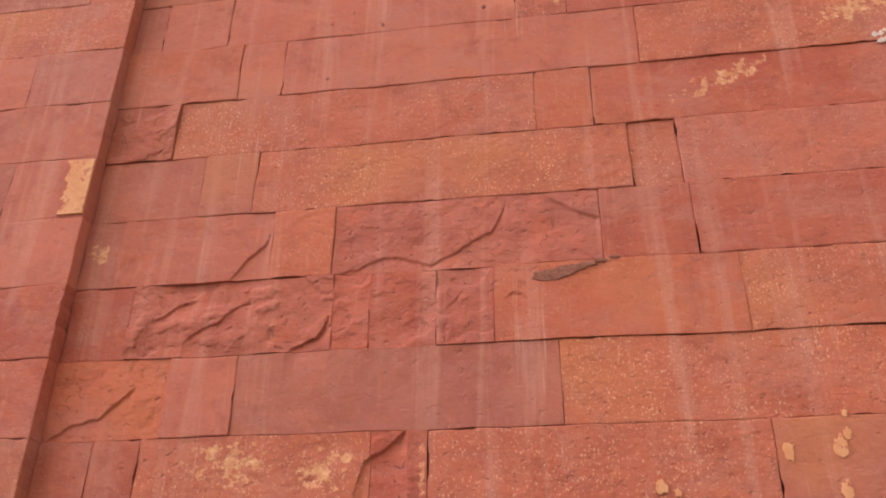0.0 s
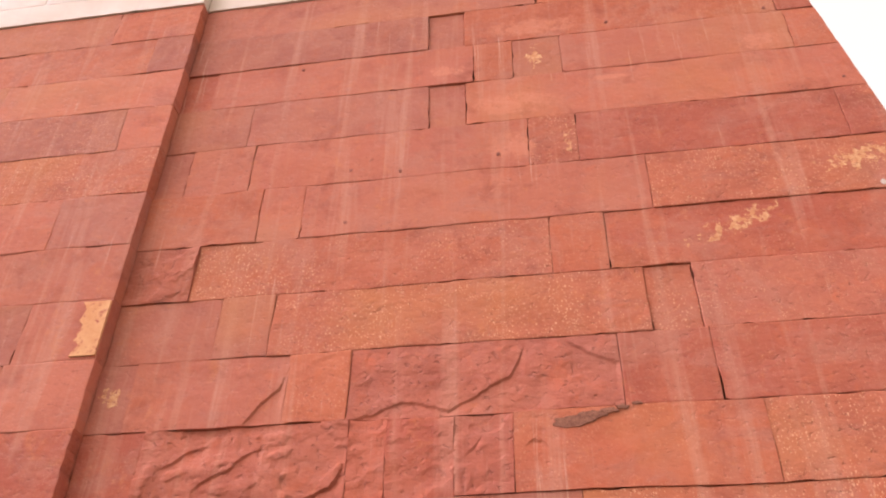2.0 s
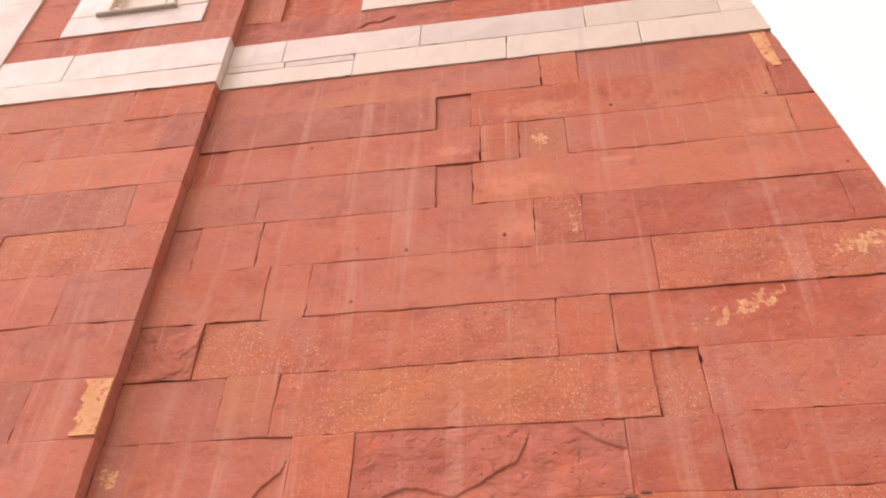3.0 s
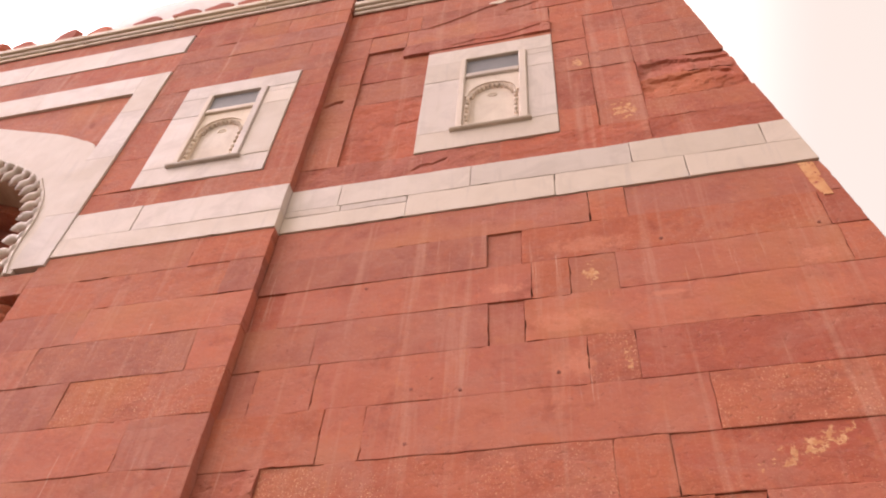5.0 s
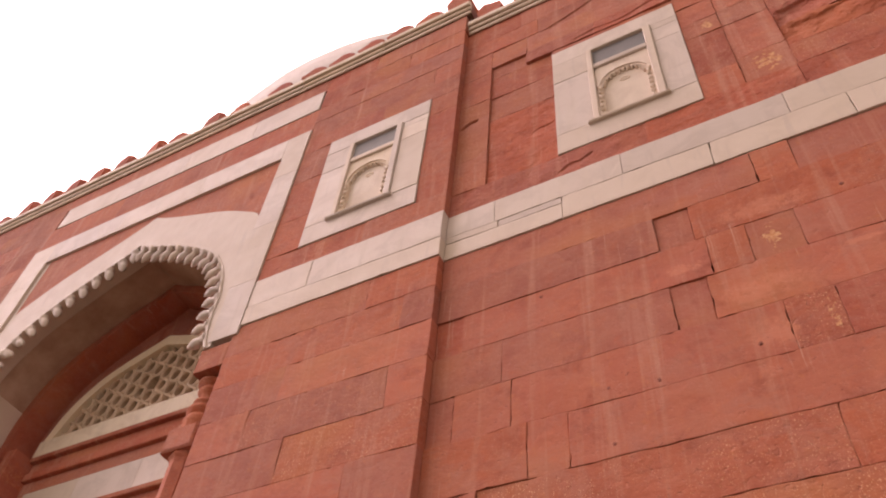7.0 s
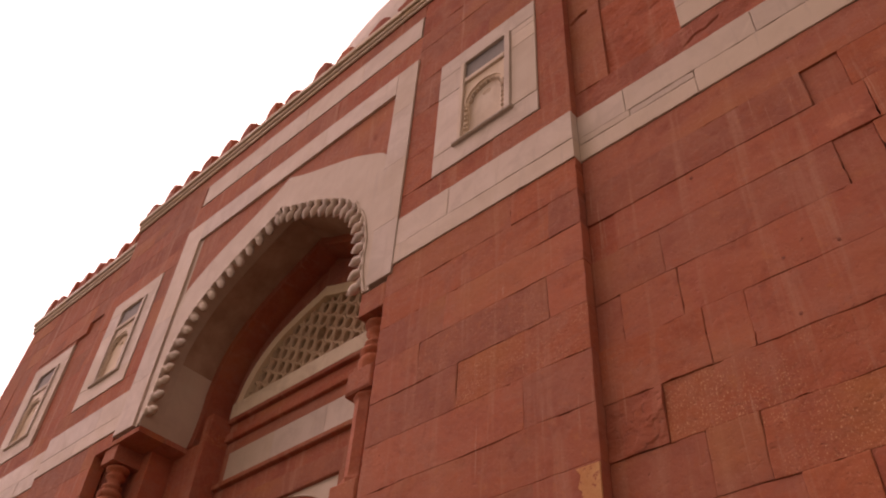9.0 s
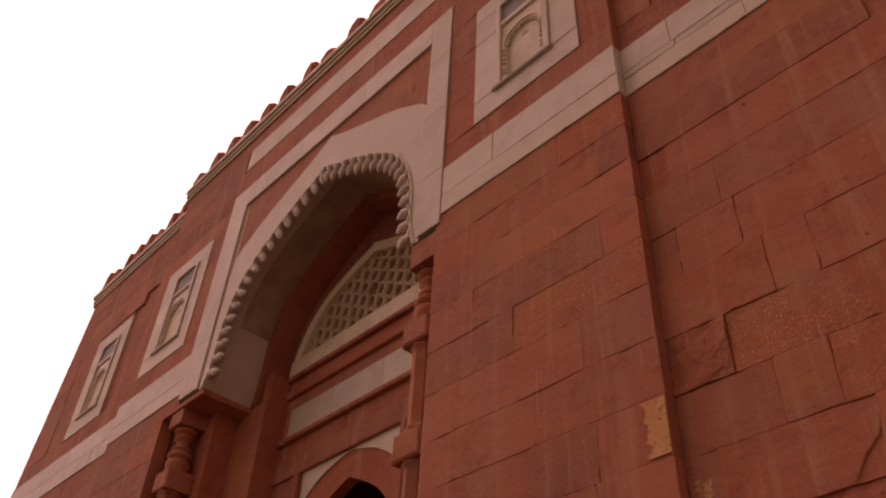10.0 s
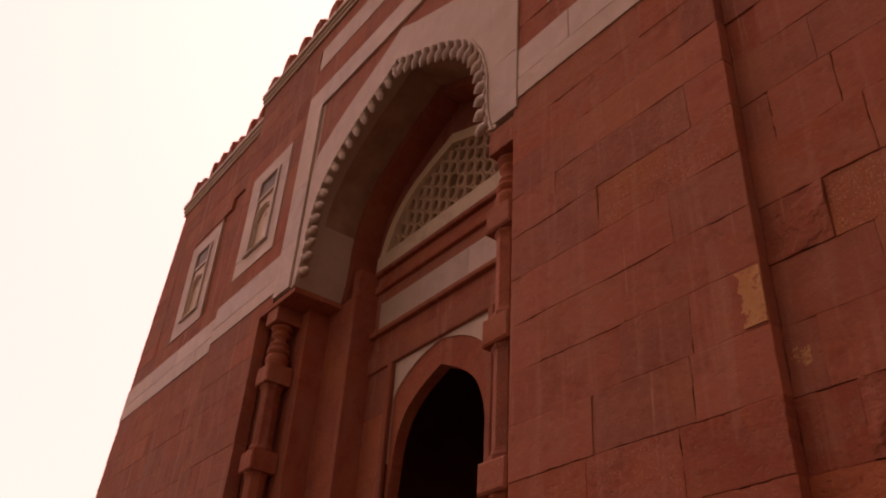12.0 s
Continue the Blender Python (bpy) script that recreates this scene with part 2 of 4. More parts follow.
BROKEN = sandstone("split_red_sandstone", 1.35, (0.98, 0.92, 0.78), 0.35)
# two brown tones for the upper soffit
MOTTLED = plain("mottled_brown_stone", (0.50, 0.345, 0.255), (0.33, 0.195, 0.14), 2.6, 0.9, 0.35)
# darker, browner sandstone for the inner arch and the lattice surround
REDDENED = sandstone("dark_brownish_red_sandstone", 1.0, (0.82, 0.84, 0.74), 0.2)
MORTAR = plain("dark_joint_mortar", (0.34, 0.12, 0.09), (0.20, 0.07, 0.05), 8.0, 0.95)
MARBLE = marble("weathered_white_marble")
MARBLE_WARM = marble("cream_marble", (0.80, 0.67, 0.56), (0.62, 0.49, 0.40))
CREAM = marble("cream_window_stone", (0.86, 0.73, 0.57), (0.66, 0.52, 0.38))
CORNICE = marble("yellowed_cornice_stone", (0.68, 0.56, 0.45), (0.48, 0.35, 0.26))
WEB_STONE = marble("dusty_lattice_stone", (0.60, 0.45, 0.34), (0.44, 0.32, 0.23))
SLATE = plain("grey_slate", (0.20, 0.19, 0.20), (0.26, 0.24, 0.24), 3.0, 0.6, 0.1)


def flaked():
    """Thin pale plaster, worn through to the stone in spots."""
    m = Mat("ochre_plaster", 0.9)
    co = m.moved(20)
    col = m.mix(m.ramp(m.noise(co, 9.0, 5, 0.6), (0.35, 0.0), (0.7, 1.0)), (0.62, 0.28, 0.12), (0.72, 0.40, 0.20))
    col = m.mix(m.ramp(m.noise(co, 26.0, 5, 0.7), (0.55, 0.0), (0.61, 1.0)), col, (0.44, 0.12, 0.08))
    m.bump((m.noise(co, 60.0, 4, 0.6), 0.4, 0.005))
    return m.done(col)


OCHRE = flaked()
SCAR_SHADOW = plain("brown_scar_and_hole_shadow", (0.22, 0.085, 0.055), (0.36, 0.16, 0.10), 40.0, 0.95, 0.8)
EARTH = plain("trodden_earth", (0.085, 0.068, 0.042), (0.058, 0.052, 0.030), 0.6, 0.95)
DARK_STONE = plain("sooty_room_stone", (0.38, 0.12, 0.08), (0.28, 0.09, 0.06), 2.0, 0.9)


# ---- geometry helpers ----
def mesh_of(name, verts, faces, mat, smooth=False):
    me = bpy.data.meshes.new(name)
    me.from_pydata([tuple(v) for v in verts], [], faces)
    me.materials.append(mat)
    bm = bmesh.new()
    bm.from_mesh(me)
    bmesh.ops.recalc_face_normals(bm, faces=bm.faces)
    bm.to_mesh(me)
    bm.free()
    if smooth:
        me.polygons.foreach_set("use_smooth", [True] * len(me.polygons))
    me.update()
    return me


def piece(name, verts, faces, mat, parent, label="", smooth=False):
    ob = new(name, mesh_of(name, verts, faces, mat, smooth))
    ob.parent = parent
    if label:
        ob["label"] = label
    return ob


def part(name, bm, mat, parent, label="", smooth=False):
    me = bpy.data.meshes.new(name)
    bmesh.ops.recalc_face_normals(bm, faces=bm.faces)
    bm.to_mesh(me)
    bm.free()
    me.materials.append(mat)
    if smooth:
        me.polygons.foreach_set("use_smooth", [True] * len(me.polygons))
    ob = new(name, me)
    ob.parent = parent
    if label:
        ob["label"] = label
    return ob


def block_data(x0, x1, v0, v1, yf, yb, x0t=None, x1t=None, chamfer=0.006, skew=0.0):
    """A dressed stone with chamfered edges; x0t, x1t: its ends at the top where they slant."""
    x0t, x1t = x0 if x0t is None else x0t, x1 if x1t is None else x1t
    base = [(x0, v0), (x1, v0), (x1t, v1), (x0t, v1)]
    cx, cv = sum(p[0] for p in base) / 4, sum(p[1] for p in base) / 4
    c = chamfer
    tilt = [random.uniform(-skew, skew) for _ in range(4)]
    inner = [(x + math.copysign(c, cx - x), v + math.copysign(c, cv - v)) for x, v in base]
    verts = [(x, yf + t, v) for (x, v), t in zip(inner, tilt)] + [(x, yf + c * 0.8, v) for x, v in base] + [(x, yb, v) for x, v in base]
    faces = [(0, 1, 2, 3)]
    for i in range(4):
        j = (i + 1) % 4
        faces += [(i, 4 + i, 4 + j, j), (4 + i, 8 + i, 8 + j, 4 + j)]
    faces.append((11, 10, 9, 8))
    return verts, faces


def block(name, x0, x1, v0, v1, yf, yb, mat, parent, label="", **kw):
    return piece(name, *block_data(x0, x1, v0, v1, yf, yb, **kw), mat, parent, label)


# broken edges on some stones: a line across the face, how deep the part under it lies and how far that reaches
BREAKS = [
    ([(5.60, 1.71), (5.71, 1.74), (5.80, 1.78), (5.89, 1.79), (6.0, 1.75), (6.06, 1.73), (6.24, 1.83), (6.36, 1.89), (6.40, 1.97), (6.43, 2.05)], 0.015, 0.12),
    ([(6.62, 2.07), (6.70, 2.02), (6.76, 1.98), (6.80, 1.96), (6.88, 1.93)], 0.014, 0.25),
    ([(5.05, 1.70), (5.12, 1.81), (5.17, 1.86), (5.22, 1.90), (5.245, 2.0)], 0.015, 0.16),
    ([(5.38, 1.32), (5.46, 1.36), (5.52, 1.38), (5.56, 1.45), (5.58, 1.5)], 0.030, 0.10),
    ([(5.74, 0.64), (5.78, 0.80), (5.87, 0.84), (5.97, 0.93)], 0.024, 0.30),
    ([(4.24, 0.92), (4.36, 1.0), (4.50, 1.03), (4.56, 1.09), (4.66, 1.18)], 0.02, 0.12),
    ([(4.66, 1.50), (4.74, 1.53), (4.80, 1.59), (4.90, 1.62)], 0.016, 0.08),
    ([(4.86, 1.40), (4.97, 1.46), (5.04, 1.49), (5.08, 1.55), (5.18, 1.60)], 0.018, 0.08),
    ([(6.41, 1.53), (6.45, 1.56), (6.49, 1.55), (6.52, 1.51)], 0.012, 0.05),
    ([(4.24, 7.06), (4.30, 7.12), (4.36, 7.145), (4.44, 7.14)], 0.06, 0.03),
    ([(5.20, 8.49), (5.40, 8.55), (5.62, 8.66), (5.80, 8.75), (5.95, 8.79)], 0.020, 0.12),
    ([(6.02, 8.58), (6.2, 8.63), (6.4, 8.69)], 0.016, 0.10),
    ([(5.45, 7.93), (5.7, 7.97), (5.95, 7.95), (6.2, 8.0), (6.4, 8.05)], 0.016, 0.06),
    ([(5.22, 5.72), (5.32, 5.79), (5.42, 5.78), (5.55, 5.84)], 0.022, 0.06),
    ([(4.98, 6.55), (5.08, 6.60), (5.16, 6.58), (5.23, 6.63)], 0.014, 0.06),
    ([(7.22, 6.86), (7.45, 6.88), (7.7, 6.80), (7.9, 6.84), (8.0, 6.82)], 0.04, 0.10),
    ([(7.25, 6.58), (7.5, 6.54), (7.7, 6.60), (7.95, 6.56)], 0.035, 0.09),
    ([(6.14, 1.50), (6.18, 1.54), (6.22, 1.60)], 0.010, 0.06),
]


def broken(x, v):
    """How far a break in the face sets the stone back at (x, v)."""
    y = 0.0
    for pts, depth, reach in BREAKS:
        if not pts[0][0] <= x <= pts[-1][0]:
            continue
        for (xa, va), (xb, vb) in zip(pts, pts[1:]):
            if xa <= x <= xb:
                d = va + (vb - va) * (x - xa) / max(xb - xa, 1e-6) + 0.008 * noise.noise(Vector((x * 28, v * 3, 1))) - v
                ends = min(1.0, (x - pts[0][0]) / 0.05 + 0.15, (pts[-1][0] - x) / 0.03 + 0.15)
                if d > -0.004:
                    t = min(1.0, (d + 0.004) / 0.013)
                    y += 0.75 * ends * depth * t * t * (3 - 2 * t) * math.exp(-max(d, 0.0) / reach)
                break
    return y


def steps(length, step):
    """Shares of a length at about even steps, with two more near each end."""
    n = max(3, int(length / step))
    e = min(0.012 / length, 0.2 / n)
    return [0.0, e, *[k / n for k in range(1, n)], 1 - e, 1.0]


def wander(x, v):
    """The courses are not quite true: a slow drift of the joints that dies out at the marble and at the set-off."""
    k = max(0.0, min(1.0, (4.98 - v) / 0.3, abs(x - 4.23) / 0.3, (8.0 - x) / 0.3, (x - 2.3) / 0.3))
    return x + 0.008 * k * noise.noise(Vector((x * 2.3, v * 2.9, 7.0))), v + k * (0.009 * noise.noise(Vector((x * 1.7, v * 2.1, 3.0))) + 0.004 * noise.noise(Vector((x * 6.0, v * 4.0, 9.0))))


def weathered_data(x0, x1, v0, v1, yf, yb, x1t, seed, step=0.05, rough=0.004, layers=0.0):
    """A dressed stone whose face undulates and whose edges are worn and chipped."""
    us, ws = steps(x1 - x0, step), steps(v1 - v0, step)
    nx, nv = len(us) - 1, len(ws) - 1
    tilt_x, tilt_v = random.gauss(0, 0.0012), random.gauss(0, 0.0012)
    verts, faces = [], []
    for j, b in enumerate(ws):
        for i, a in enumerate(us):
            right = x1 + (x1t - x1) * b
            x, v = x0 + (right - x0) * a, v0 + (v1 - v0) * b
            x, v = wander(x, v)
            p = Vector((x * 3.0 + seed * 5.1, v * 4.0 - seed * 2.3, seed))
            y = yf + tilt_x * (a - 0.5) * 2 + tilt_v * (b - 0.5) * 2 + rough * noise.fractal(p, 1.0, 2.0, 3)
            if layers:
                h = noise.fractal(p * 0.8, 1.0, 2.0, 5) * 0.6 + 0.5
                k = math.floor(h * 4)
                f = h * 4 - k
                q = (k + min(1.0, f / 0.2)) / 4
                y += layers * (0.45 * q + 0.55 * h - 0.5)
            y += broken(x, v)
            rim = min(a * (right - x0), (1 - a) * (right - x0), b * (v1 - v0), (1 - b) * (v1 - v0))
            if rim < 0.001:
                wear = 0.5 + noise.noise(Vector((x * 9, v * 9, seed * 3)))
                y += 0.0005 + 0.0024 * max(0.0, wear)
                chip = 0.0012 * max(0.0, wear) + 0.045 * max(0.0, noise.noise(Vector((x * 11 + 5, v * 11, seed * 1.9))) - 0.36)
                x += chip * (1 if a == 0 else -1 if a == 1 else 0)
                v += chip * (1 if b == 0 else -1 if b == 1 else 0)
            verts.append((x, y, v))
    w = nx + 1
    for j in range(nv):
        for i in range(nx):
            faces.append((j * w + i, j * w + i + 1, (j + 1) * w + i + 1, (j + 1) * w + i))
    ring = list(range(0, nx)) + [j * w + nx for j in range(nv)] + [nv * w + i for i in range(nx, 0, -1)] + [j * w for j in range(nv, 0, -1)]
    start = len(verts)
    verts += [(verts[k][0], yb, verts[k][2]) for k in ring]
    n = len(ring)
    for i in range(n):
        j = (i + 1) % n
        faces.append((ring[i], start + i, start + j, ring[j]))
    return verts, faces


def strip_data(a, b, y0, y1):
    """A solid band between the lines a and b of (x, v), from y0 to y1."""
    n = len(a)
    verts = [(x, y0, v) for x, v in a] + [(x, y0, v) for x, v in b] + [(x, y1, v) for x, v in a] + [(x, y1, v) for x, v in b]
    faces = []
    for i in range(n - 1):
        A, B, C, D = i, n + i, 2 * n + i, 3 * n + i
        faces += [(A, A + 1, B + 1, B), (C, D, D + 1, C + 1), (A, C, C + 1, A + 1), (B, B + 1, D + 1, D)]
    faces += [(0, n, 3 * n, 2 * n), (n - 1, 3 * n - 1, 4 * n - 1, 2 * n - 1)]
    return verts, faces


def strip(name, a, b, y0, y1, mat, parent, label=""):
    return piece(name, *strip_data(a, b, y0, y1), mat, parent, label)


def lathe_data(profile, x, y, seg=14):
    """A turned shaft: profile rows of (radius, v)."""
    verts, faces = [], []
    for r, v in profile:
        verts += [(x + r * math.cos(2 * math.pi * k / seg), y + r * math.sin(2 * math.pi * k / seg), v) for k in range(seg)]
    for j in range(len(profile) - 1):
        for k in range(seg):
            faces.append((j * seg + k, j * seg + (k + 1) % seg, (j + 1) * seg + (k + 1) % seg, (j + 1) * seg + k))
    faces += [tuple(range(seg)), tuple(range((len(profile) - 1) * seg, len(profile) * seg))]
    return verts, faces


def resample(pts, n):
    """n points at even steps along a line."""
    d = [0.0]
    for p, q in zip(pts, pts[1:]):
        d.append(d[-1] + math.dist(p, q))
    out_pts = []
    for k in range(n):
        s = d[-1] * k / (n - 1)
        i = max(j for j in range(len(d)) if d[j] <= s + 1e-9)
        i = min(i, len(pts) - 2)
        f = (s - d[i]) / (d[i + 1] - d[i])
        out_pts.append((pts[i][0] + f * (pts[i + 1][0] - pts[i][0]), pts[i][1] + f * (pts[i + 1][1] - pts[i][1])))
    return out_pts


def smooth_line(pts, n):
    """A Catmull-Rom curve through pts, n points."""
    p = [pts[0], *pts, pts[-1]]
    fine = []
    for i in range(1, len(p) - 2):
        for k in range(12):
            t = k / 12
            fine.append(tuple(0.5 * (2 * p[i][c] + (p[i + 1][c] - p[i - 1][c]) * t + (2 * p[i - 1][c] - 5 * p[i][c] + 4 * p[i + 1][c] - p[i + 2][c]) * t * t + (3 * p[i][c] - p[i - 1][c] - 3 * p[i + 1][c] + p[i + 2][c]) * t ** 3) for c in (0, 1)))
    fine.append(tuple(pts[-1]))
    return resample(fine, n)


def shell(name, label):
    """An empty on the wall's frame that holds the pieces of one stretch of it."""
    ob = new(name)
    ob.matrix_world = WALL
    return tagged(ob, label, "wall", kind="structure")


# ---- ground and far building ----
def sheet(name, half, mat, label):
    n = 24
    verts = [(half * (i / n * 2 - 1), half * (j / n * 2 - 1), 0.0) for j in range(n + 1) for i in range(n + 1)]
    faces = [(j * (n + 1) + i, j * (n + 1) + i + 1, (j + 1) * (n + 1) + i + 1, (j + 1) * (n + 1) + i) for j in range(n) for i in range(n)]
    ob = new(name, mesh_of(name, verts, faces, mat))
    return tagged(ob, label, "ground", kind="structure")


sheet("ground", 2500.0, EARTH, "dark trodden earth with thin grass around the tomb")

V_CORNICE, V_MID_CORNICE = 9.17, 9.59
STEP = 4.23            # half width of the central block that stands proud
PROUD = -0.085        # its face; the wings' face is at y = 0
JAMB = 2.2             # half width of the portal
BACK = 0.86            # face of the portal's inner wall


def edge_x(v):
    """Half width of the facade at v: the corner leans in."""
    return 8.28 - 0.150 * (v - 4.80)


def slab(name, verts, label, mat=SANDSTONE):
    faces = [(0, 1, 2, 3), (7, 6, 5, 4), (0, 4, 5, 1), (1, 5, 6, 2), (2, 6, 7, 3), (3, 7, 4, 0)]
    ob = new(name, mesh_of(name, verts, faces, mat))
    return tagged(ob, label, "wall", kind="structure")


def frustum_side(turn):
    """One of the three plain sides away from the portal, as a thick leaning slab."""
    h = edge_x(V_CORNICE)
    lo, hi = edge_x(GROUND_V) - 0.04, h - 0.04
    zb = 0.0
    zt = FOOT + V_CORNICE * math.cos(radians(LEAN_BACK))
    mid = 9.25
    front0, front1 = mid - edge_x(GROUND_V) + 0.02, mid - h + 0.02
    t = 1.2
    pts = [(-lo, front0, zb), (lo, front0, zb), (hi, front1, zt), (-hi, front1, zt)]
    pts += [(x * (lo - t) / lo, y + t, z) for x, y, z in pts]
    m = Matrix.Translation((0, mid, 0)) @ Matrix.Rotation(radians(turn), 4, "Z") @ Matrix.Translation((0, -mid, 0))
    return [m @ Vector(p) for p in pts]


for tag, turn in (("wall_east", 90), ("wall_north", 180), ("wall_west", 270)):
    slab(tag, frustum_side(turn), "plain leaning red sandstone side of the tomb")
Z_ROOF = FOOT + V_CORNICE * math.cos(radians(LEAN_BACK))
h = edge_x(V_CORNICE) - 0.35
slab("roof", [(-h, 9.25 - h, Z_ROOF - 0.5), (h, 9.25 - h, Z_ROOF - 0.5), (h, 9.25 + h, Z_ROOF - 0.5), (-h, 9.25 + h, Z_ROOF - 0.5),
              (-h, 9.25 - h, Z_ROOF - 0.1), (h, 9.25 - h, Z_ROOF - 0.1), (h, 9.25 + h, Z_ROOF - 0.1), (-h, 9.25 + h, Z_ROOF - 0.1)], "flat stone roof behind the parapet")


def dome():
    bm = bmesh.new()
    rows, seg, r = 20, 64, 6.4
    rings = []
    for j in range(rows):
        a = math.pi / 2 * j / rows
        rr, z = r * math.cos(a), 1.98 + r * math.sin(a) + 0.4 * (j / rows) ** 6
        rings.append([bm.verts.new((rr * math.cos(2 * math.pi * k / seg), rr * math.sin(2 * math.pi * k / seg), z)) for k in range(seg)])
    rings.insert(0, [bm.verts.new((r * math.cos(2 * math.pi * k / seg), r * math.sin(2 * math.pi * k / seg), -0.4)) for k in range(seg)])
    for a, b in zip(rings, rings[1:]):
        for k in range(seg):
            bm.faces.new((a[k], a[(k + 1) % seg], b[(k + 1) % seg], b[k]))
    bm.faces.new(rings[-1])
    bm.faces.new(list(reversed(rings[0])))
    base = tagged(new("dome"), "white marble dome on the roof behind the parapet", "dome")
    base.location = (0, 9.25, Z_ROOF)
    part("shell", bm, MARBLE, base, smooth=True)


dome()

# ---- the facade's stones ----
COURSES = [GROUND_V - 0.05, -0.60, -0.215, 0.165, 0.545, 0.925, 1.314, 1.705, 2.09, 2.47, 2.845, 3.24, 3.62, 4.00, 4.36, 4.72, 5.075]
BAND = (5.075, 5.635)
# joints of the wing's courses, by the course's lower edge
WING_JOINTS = {
    -0.60: [4.9, 5.7, 6.5, 7.6], -0.215: [4.7, 5.9, 6.4, 7.7], 0.165: [5.1, 5.5, 6.9], 0.545: [4.50, 4.73, 5.81, 6.06, 7.49],
    0.925: [4.81, 5.15, 6.65], 1.314: [4.56, 5.59, 5.77, 6.09, 6.36, 7.48], 1.705: [4.43, 5.25, 5.57, 6.88, 7.31],
    2.09: [4.82, 5.12, 7.05, 7.29], 2.47: [4.62, 6.60, 6.89], 2.845: [4.94, 5.20, 7.16], 3.24: [4.42, 4.83, 6.52, 6.80, 8.27],
    3.62: [4.76, 5.92, 6.15], 4.00: [4.45, 6.20, 6.45, 6.76, 8.15], 4.36: [5.90, 6.14, 8.12], 4.72: [6.63, 6.89],
}
SPLIT = {(1.314, 4.56): 0.05, (1.314, 5.59): 0.03, (1.314, 5.77): 0.03, (1.314, 6.09): 0.03, (1.705, 4.43): 0.012, (1.705, 5.57): 0.02,
         (2.47, STEP): 0.045, (0.925, STEP): 0.02, (0.545, 4.73): 0.01, (0.545, 5.81): 0.02}
# how far a stone stands back (+) or out (-)
SET = {(4.36, 5.90): 0.010, (2.09, 7.05): 0.013, (3.62, 5.92): 0.007, (4.00, 6.45): 0.006, (4.36, STEP): -0.004,
       (3.24, STEP): 0.008, (2.845, STEP): -0.006, (4.00, STEP): 0.008, (0.925, 4.81): -0.004, (2.09, STEP): 0.004, (1.314, 6.36): -0.004, (1.314, STEP): 0.004}


TONE = {
    0.545: {STEP: DEEP, 4.50: DEEP, 4.73: FRECKLED, 5.81: FRECKLED, 6.06: FRECKLED, 7.49: LILAC, JAMB: ROSE},
    0.925: {STEP: FRECKLED, 4.81: ROSE, 5.15: LILAC, 6.65: FRECKLED, JAMB: ROSE},
    1.314: {STEP: DEEP, 6.36: AMBER, 7.48: FRECKLED, JAMB: AMBER, 3.6: DEEP},
    1.705: {STEP: LILAC, 4.43: ROSE, 5.25: AMBER, 6.88: DEEP, 7.31: DEEP, JAMB: ROSE, 2.97: LILAC, 3.72: ROSE},
    2.09: {STEP: LILAC, 4.82: LILAC, 5.12: FRECKLED, 7.05: FRECKLED, JAMB: ROSE, 3.22: LILAC, 3.75: ROSE},
    2.47: {4.62: FRECKLED, 6.60: AMBER, 6.89: DEEP, JAMB: ROSE, 3.28: ROSE},
    2.845: {STEP: AMBER, 4.94: ROSE, 5.20: ROSE, 7.16: FRECKLED, JAMB: ROSE, 3.70: LILAC},
    3.24: {STEP: LILAC, 4.42: ROSE, 4.83: ROSE, 6.52: FRECKLED, 6.80: DEEP, JAMB: LILAC, 3.11: FRECKLED},
    3.62: {STEP: LILAC, 4.76: LILAC, 5.92: LILAC, 6.15: ROSE, JAMB: ROSE, 3.92: ROSE},
    4.00: {STEP: DEEP, 4.45: ROSE, 6.20: AMBER, 6.45: LILAC, 6.76: ROSE, 8.15: AMBER, JAMB: LILAC, 2.94: ROSE},
    4.36: {STEP: LILAC, 5.90: LILAC, 6.14: AMBER, 8.12: DEEP, JAMB: AMBER, 3.95: LILAC},
    4.72: {STEP: LILAC, 6.63: AMBER, 6.89: LILAC, JAMB: LILAC, 3.60: AMBER},
}


def core(name, x0, x1, v0, v1, y0, y1, parent, x1t=None, x0t=None):
    """Plain masonry behind the facing stones."""
    return block(name, x0, x1, v0, v1, y0, y1, MORTAR, parent, "rubble and mortar core behind the facing", x1t=x1t, x0t=x0t, chamfer=0.002)


GAP = 0.0002


def lay(parent, side, v0, v1, x0, x1, joints, face, slanted, seed, split=True, torn=0.0):
    """One course of facing stones on the right (side 1) or left (-1) half."""
    stops = [x0, *[j for j in joints if x0 + 0.08 < j < x1 - 0.08], x1]
    for a, b in zip(stops, stops[1:]):
        end = slanted and b == x1
        bt = edge_x(v1) if end else b
        bb = edge_x(v0) if end else b
        y = face + random.gauss(0, 0.0013)
        key = (v0, a)
        if side > 0 and split:
            y += SET.get(key, 0.0)
        g = GAP + random.random() ** 3 * 0.0014
        if side > 0:
            fine = any(v0 < q < v1 and a < p < b for line, _, _ in BREAKS for p, q in line)
            deep = SPLIT.get(key, 0.0) if split else torn
            end_x = bb - (0 if end else g)
            data = weathered_data(a + (0 if a == x0 else g), end_x, v0 + g, v1 - g, y, face + 0.16, bt - (0 if end else g), seed + a * 3 + v0 * 7,
                                  0.0085 if fine else 0.014 if deep else 0.034, 0.004, deep)
            piece("stone", *data, BROKEN if deep >= 0.02 else TONE.get(v0, {}).get(a, SANDSTONE), parent)
            continue
        gl = 0.0 if a == x0 else g
        block("stone", -bb + (0 if end else g), -a - gl, v0 + g, v1 - g, y, face + 0.16, SANDSTONE, parent, x0t=-bt + (0 if end else g), skew=0.0022, chamfer=random.uniform(0.0015, 0.0045))


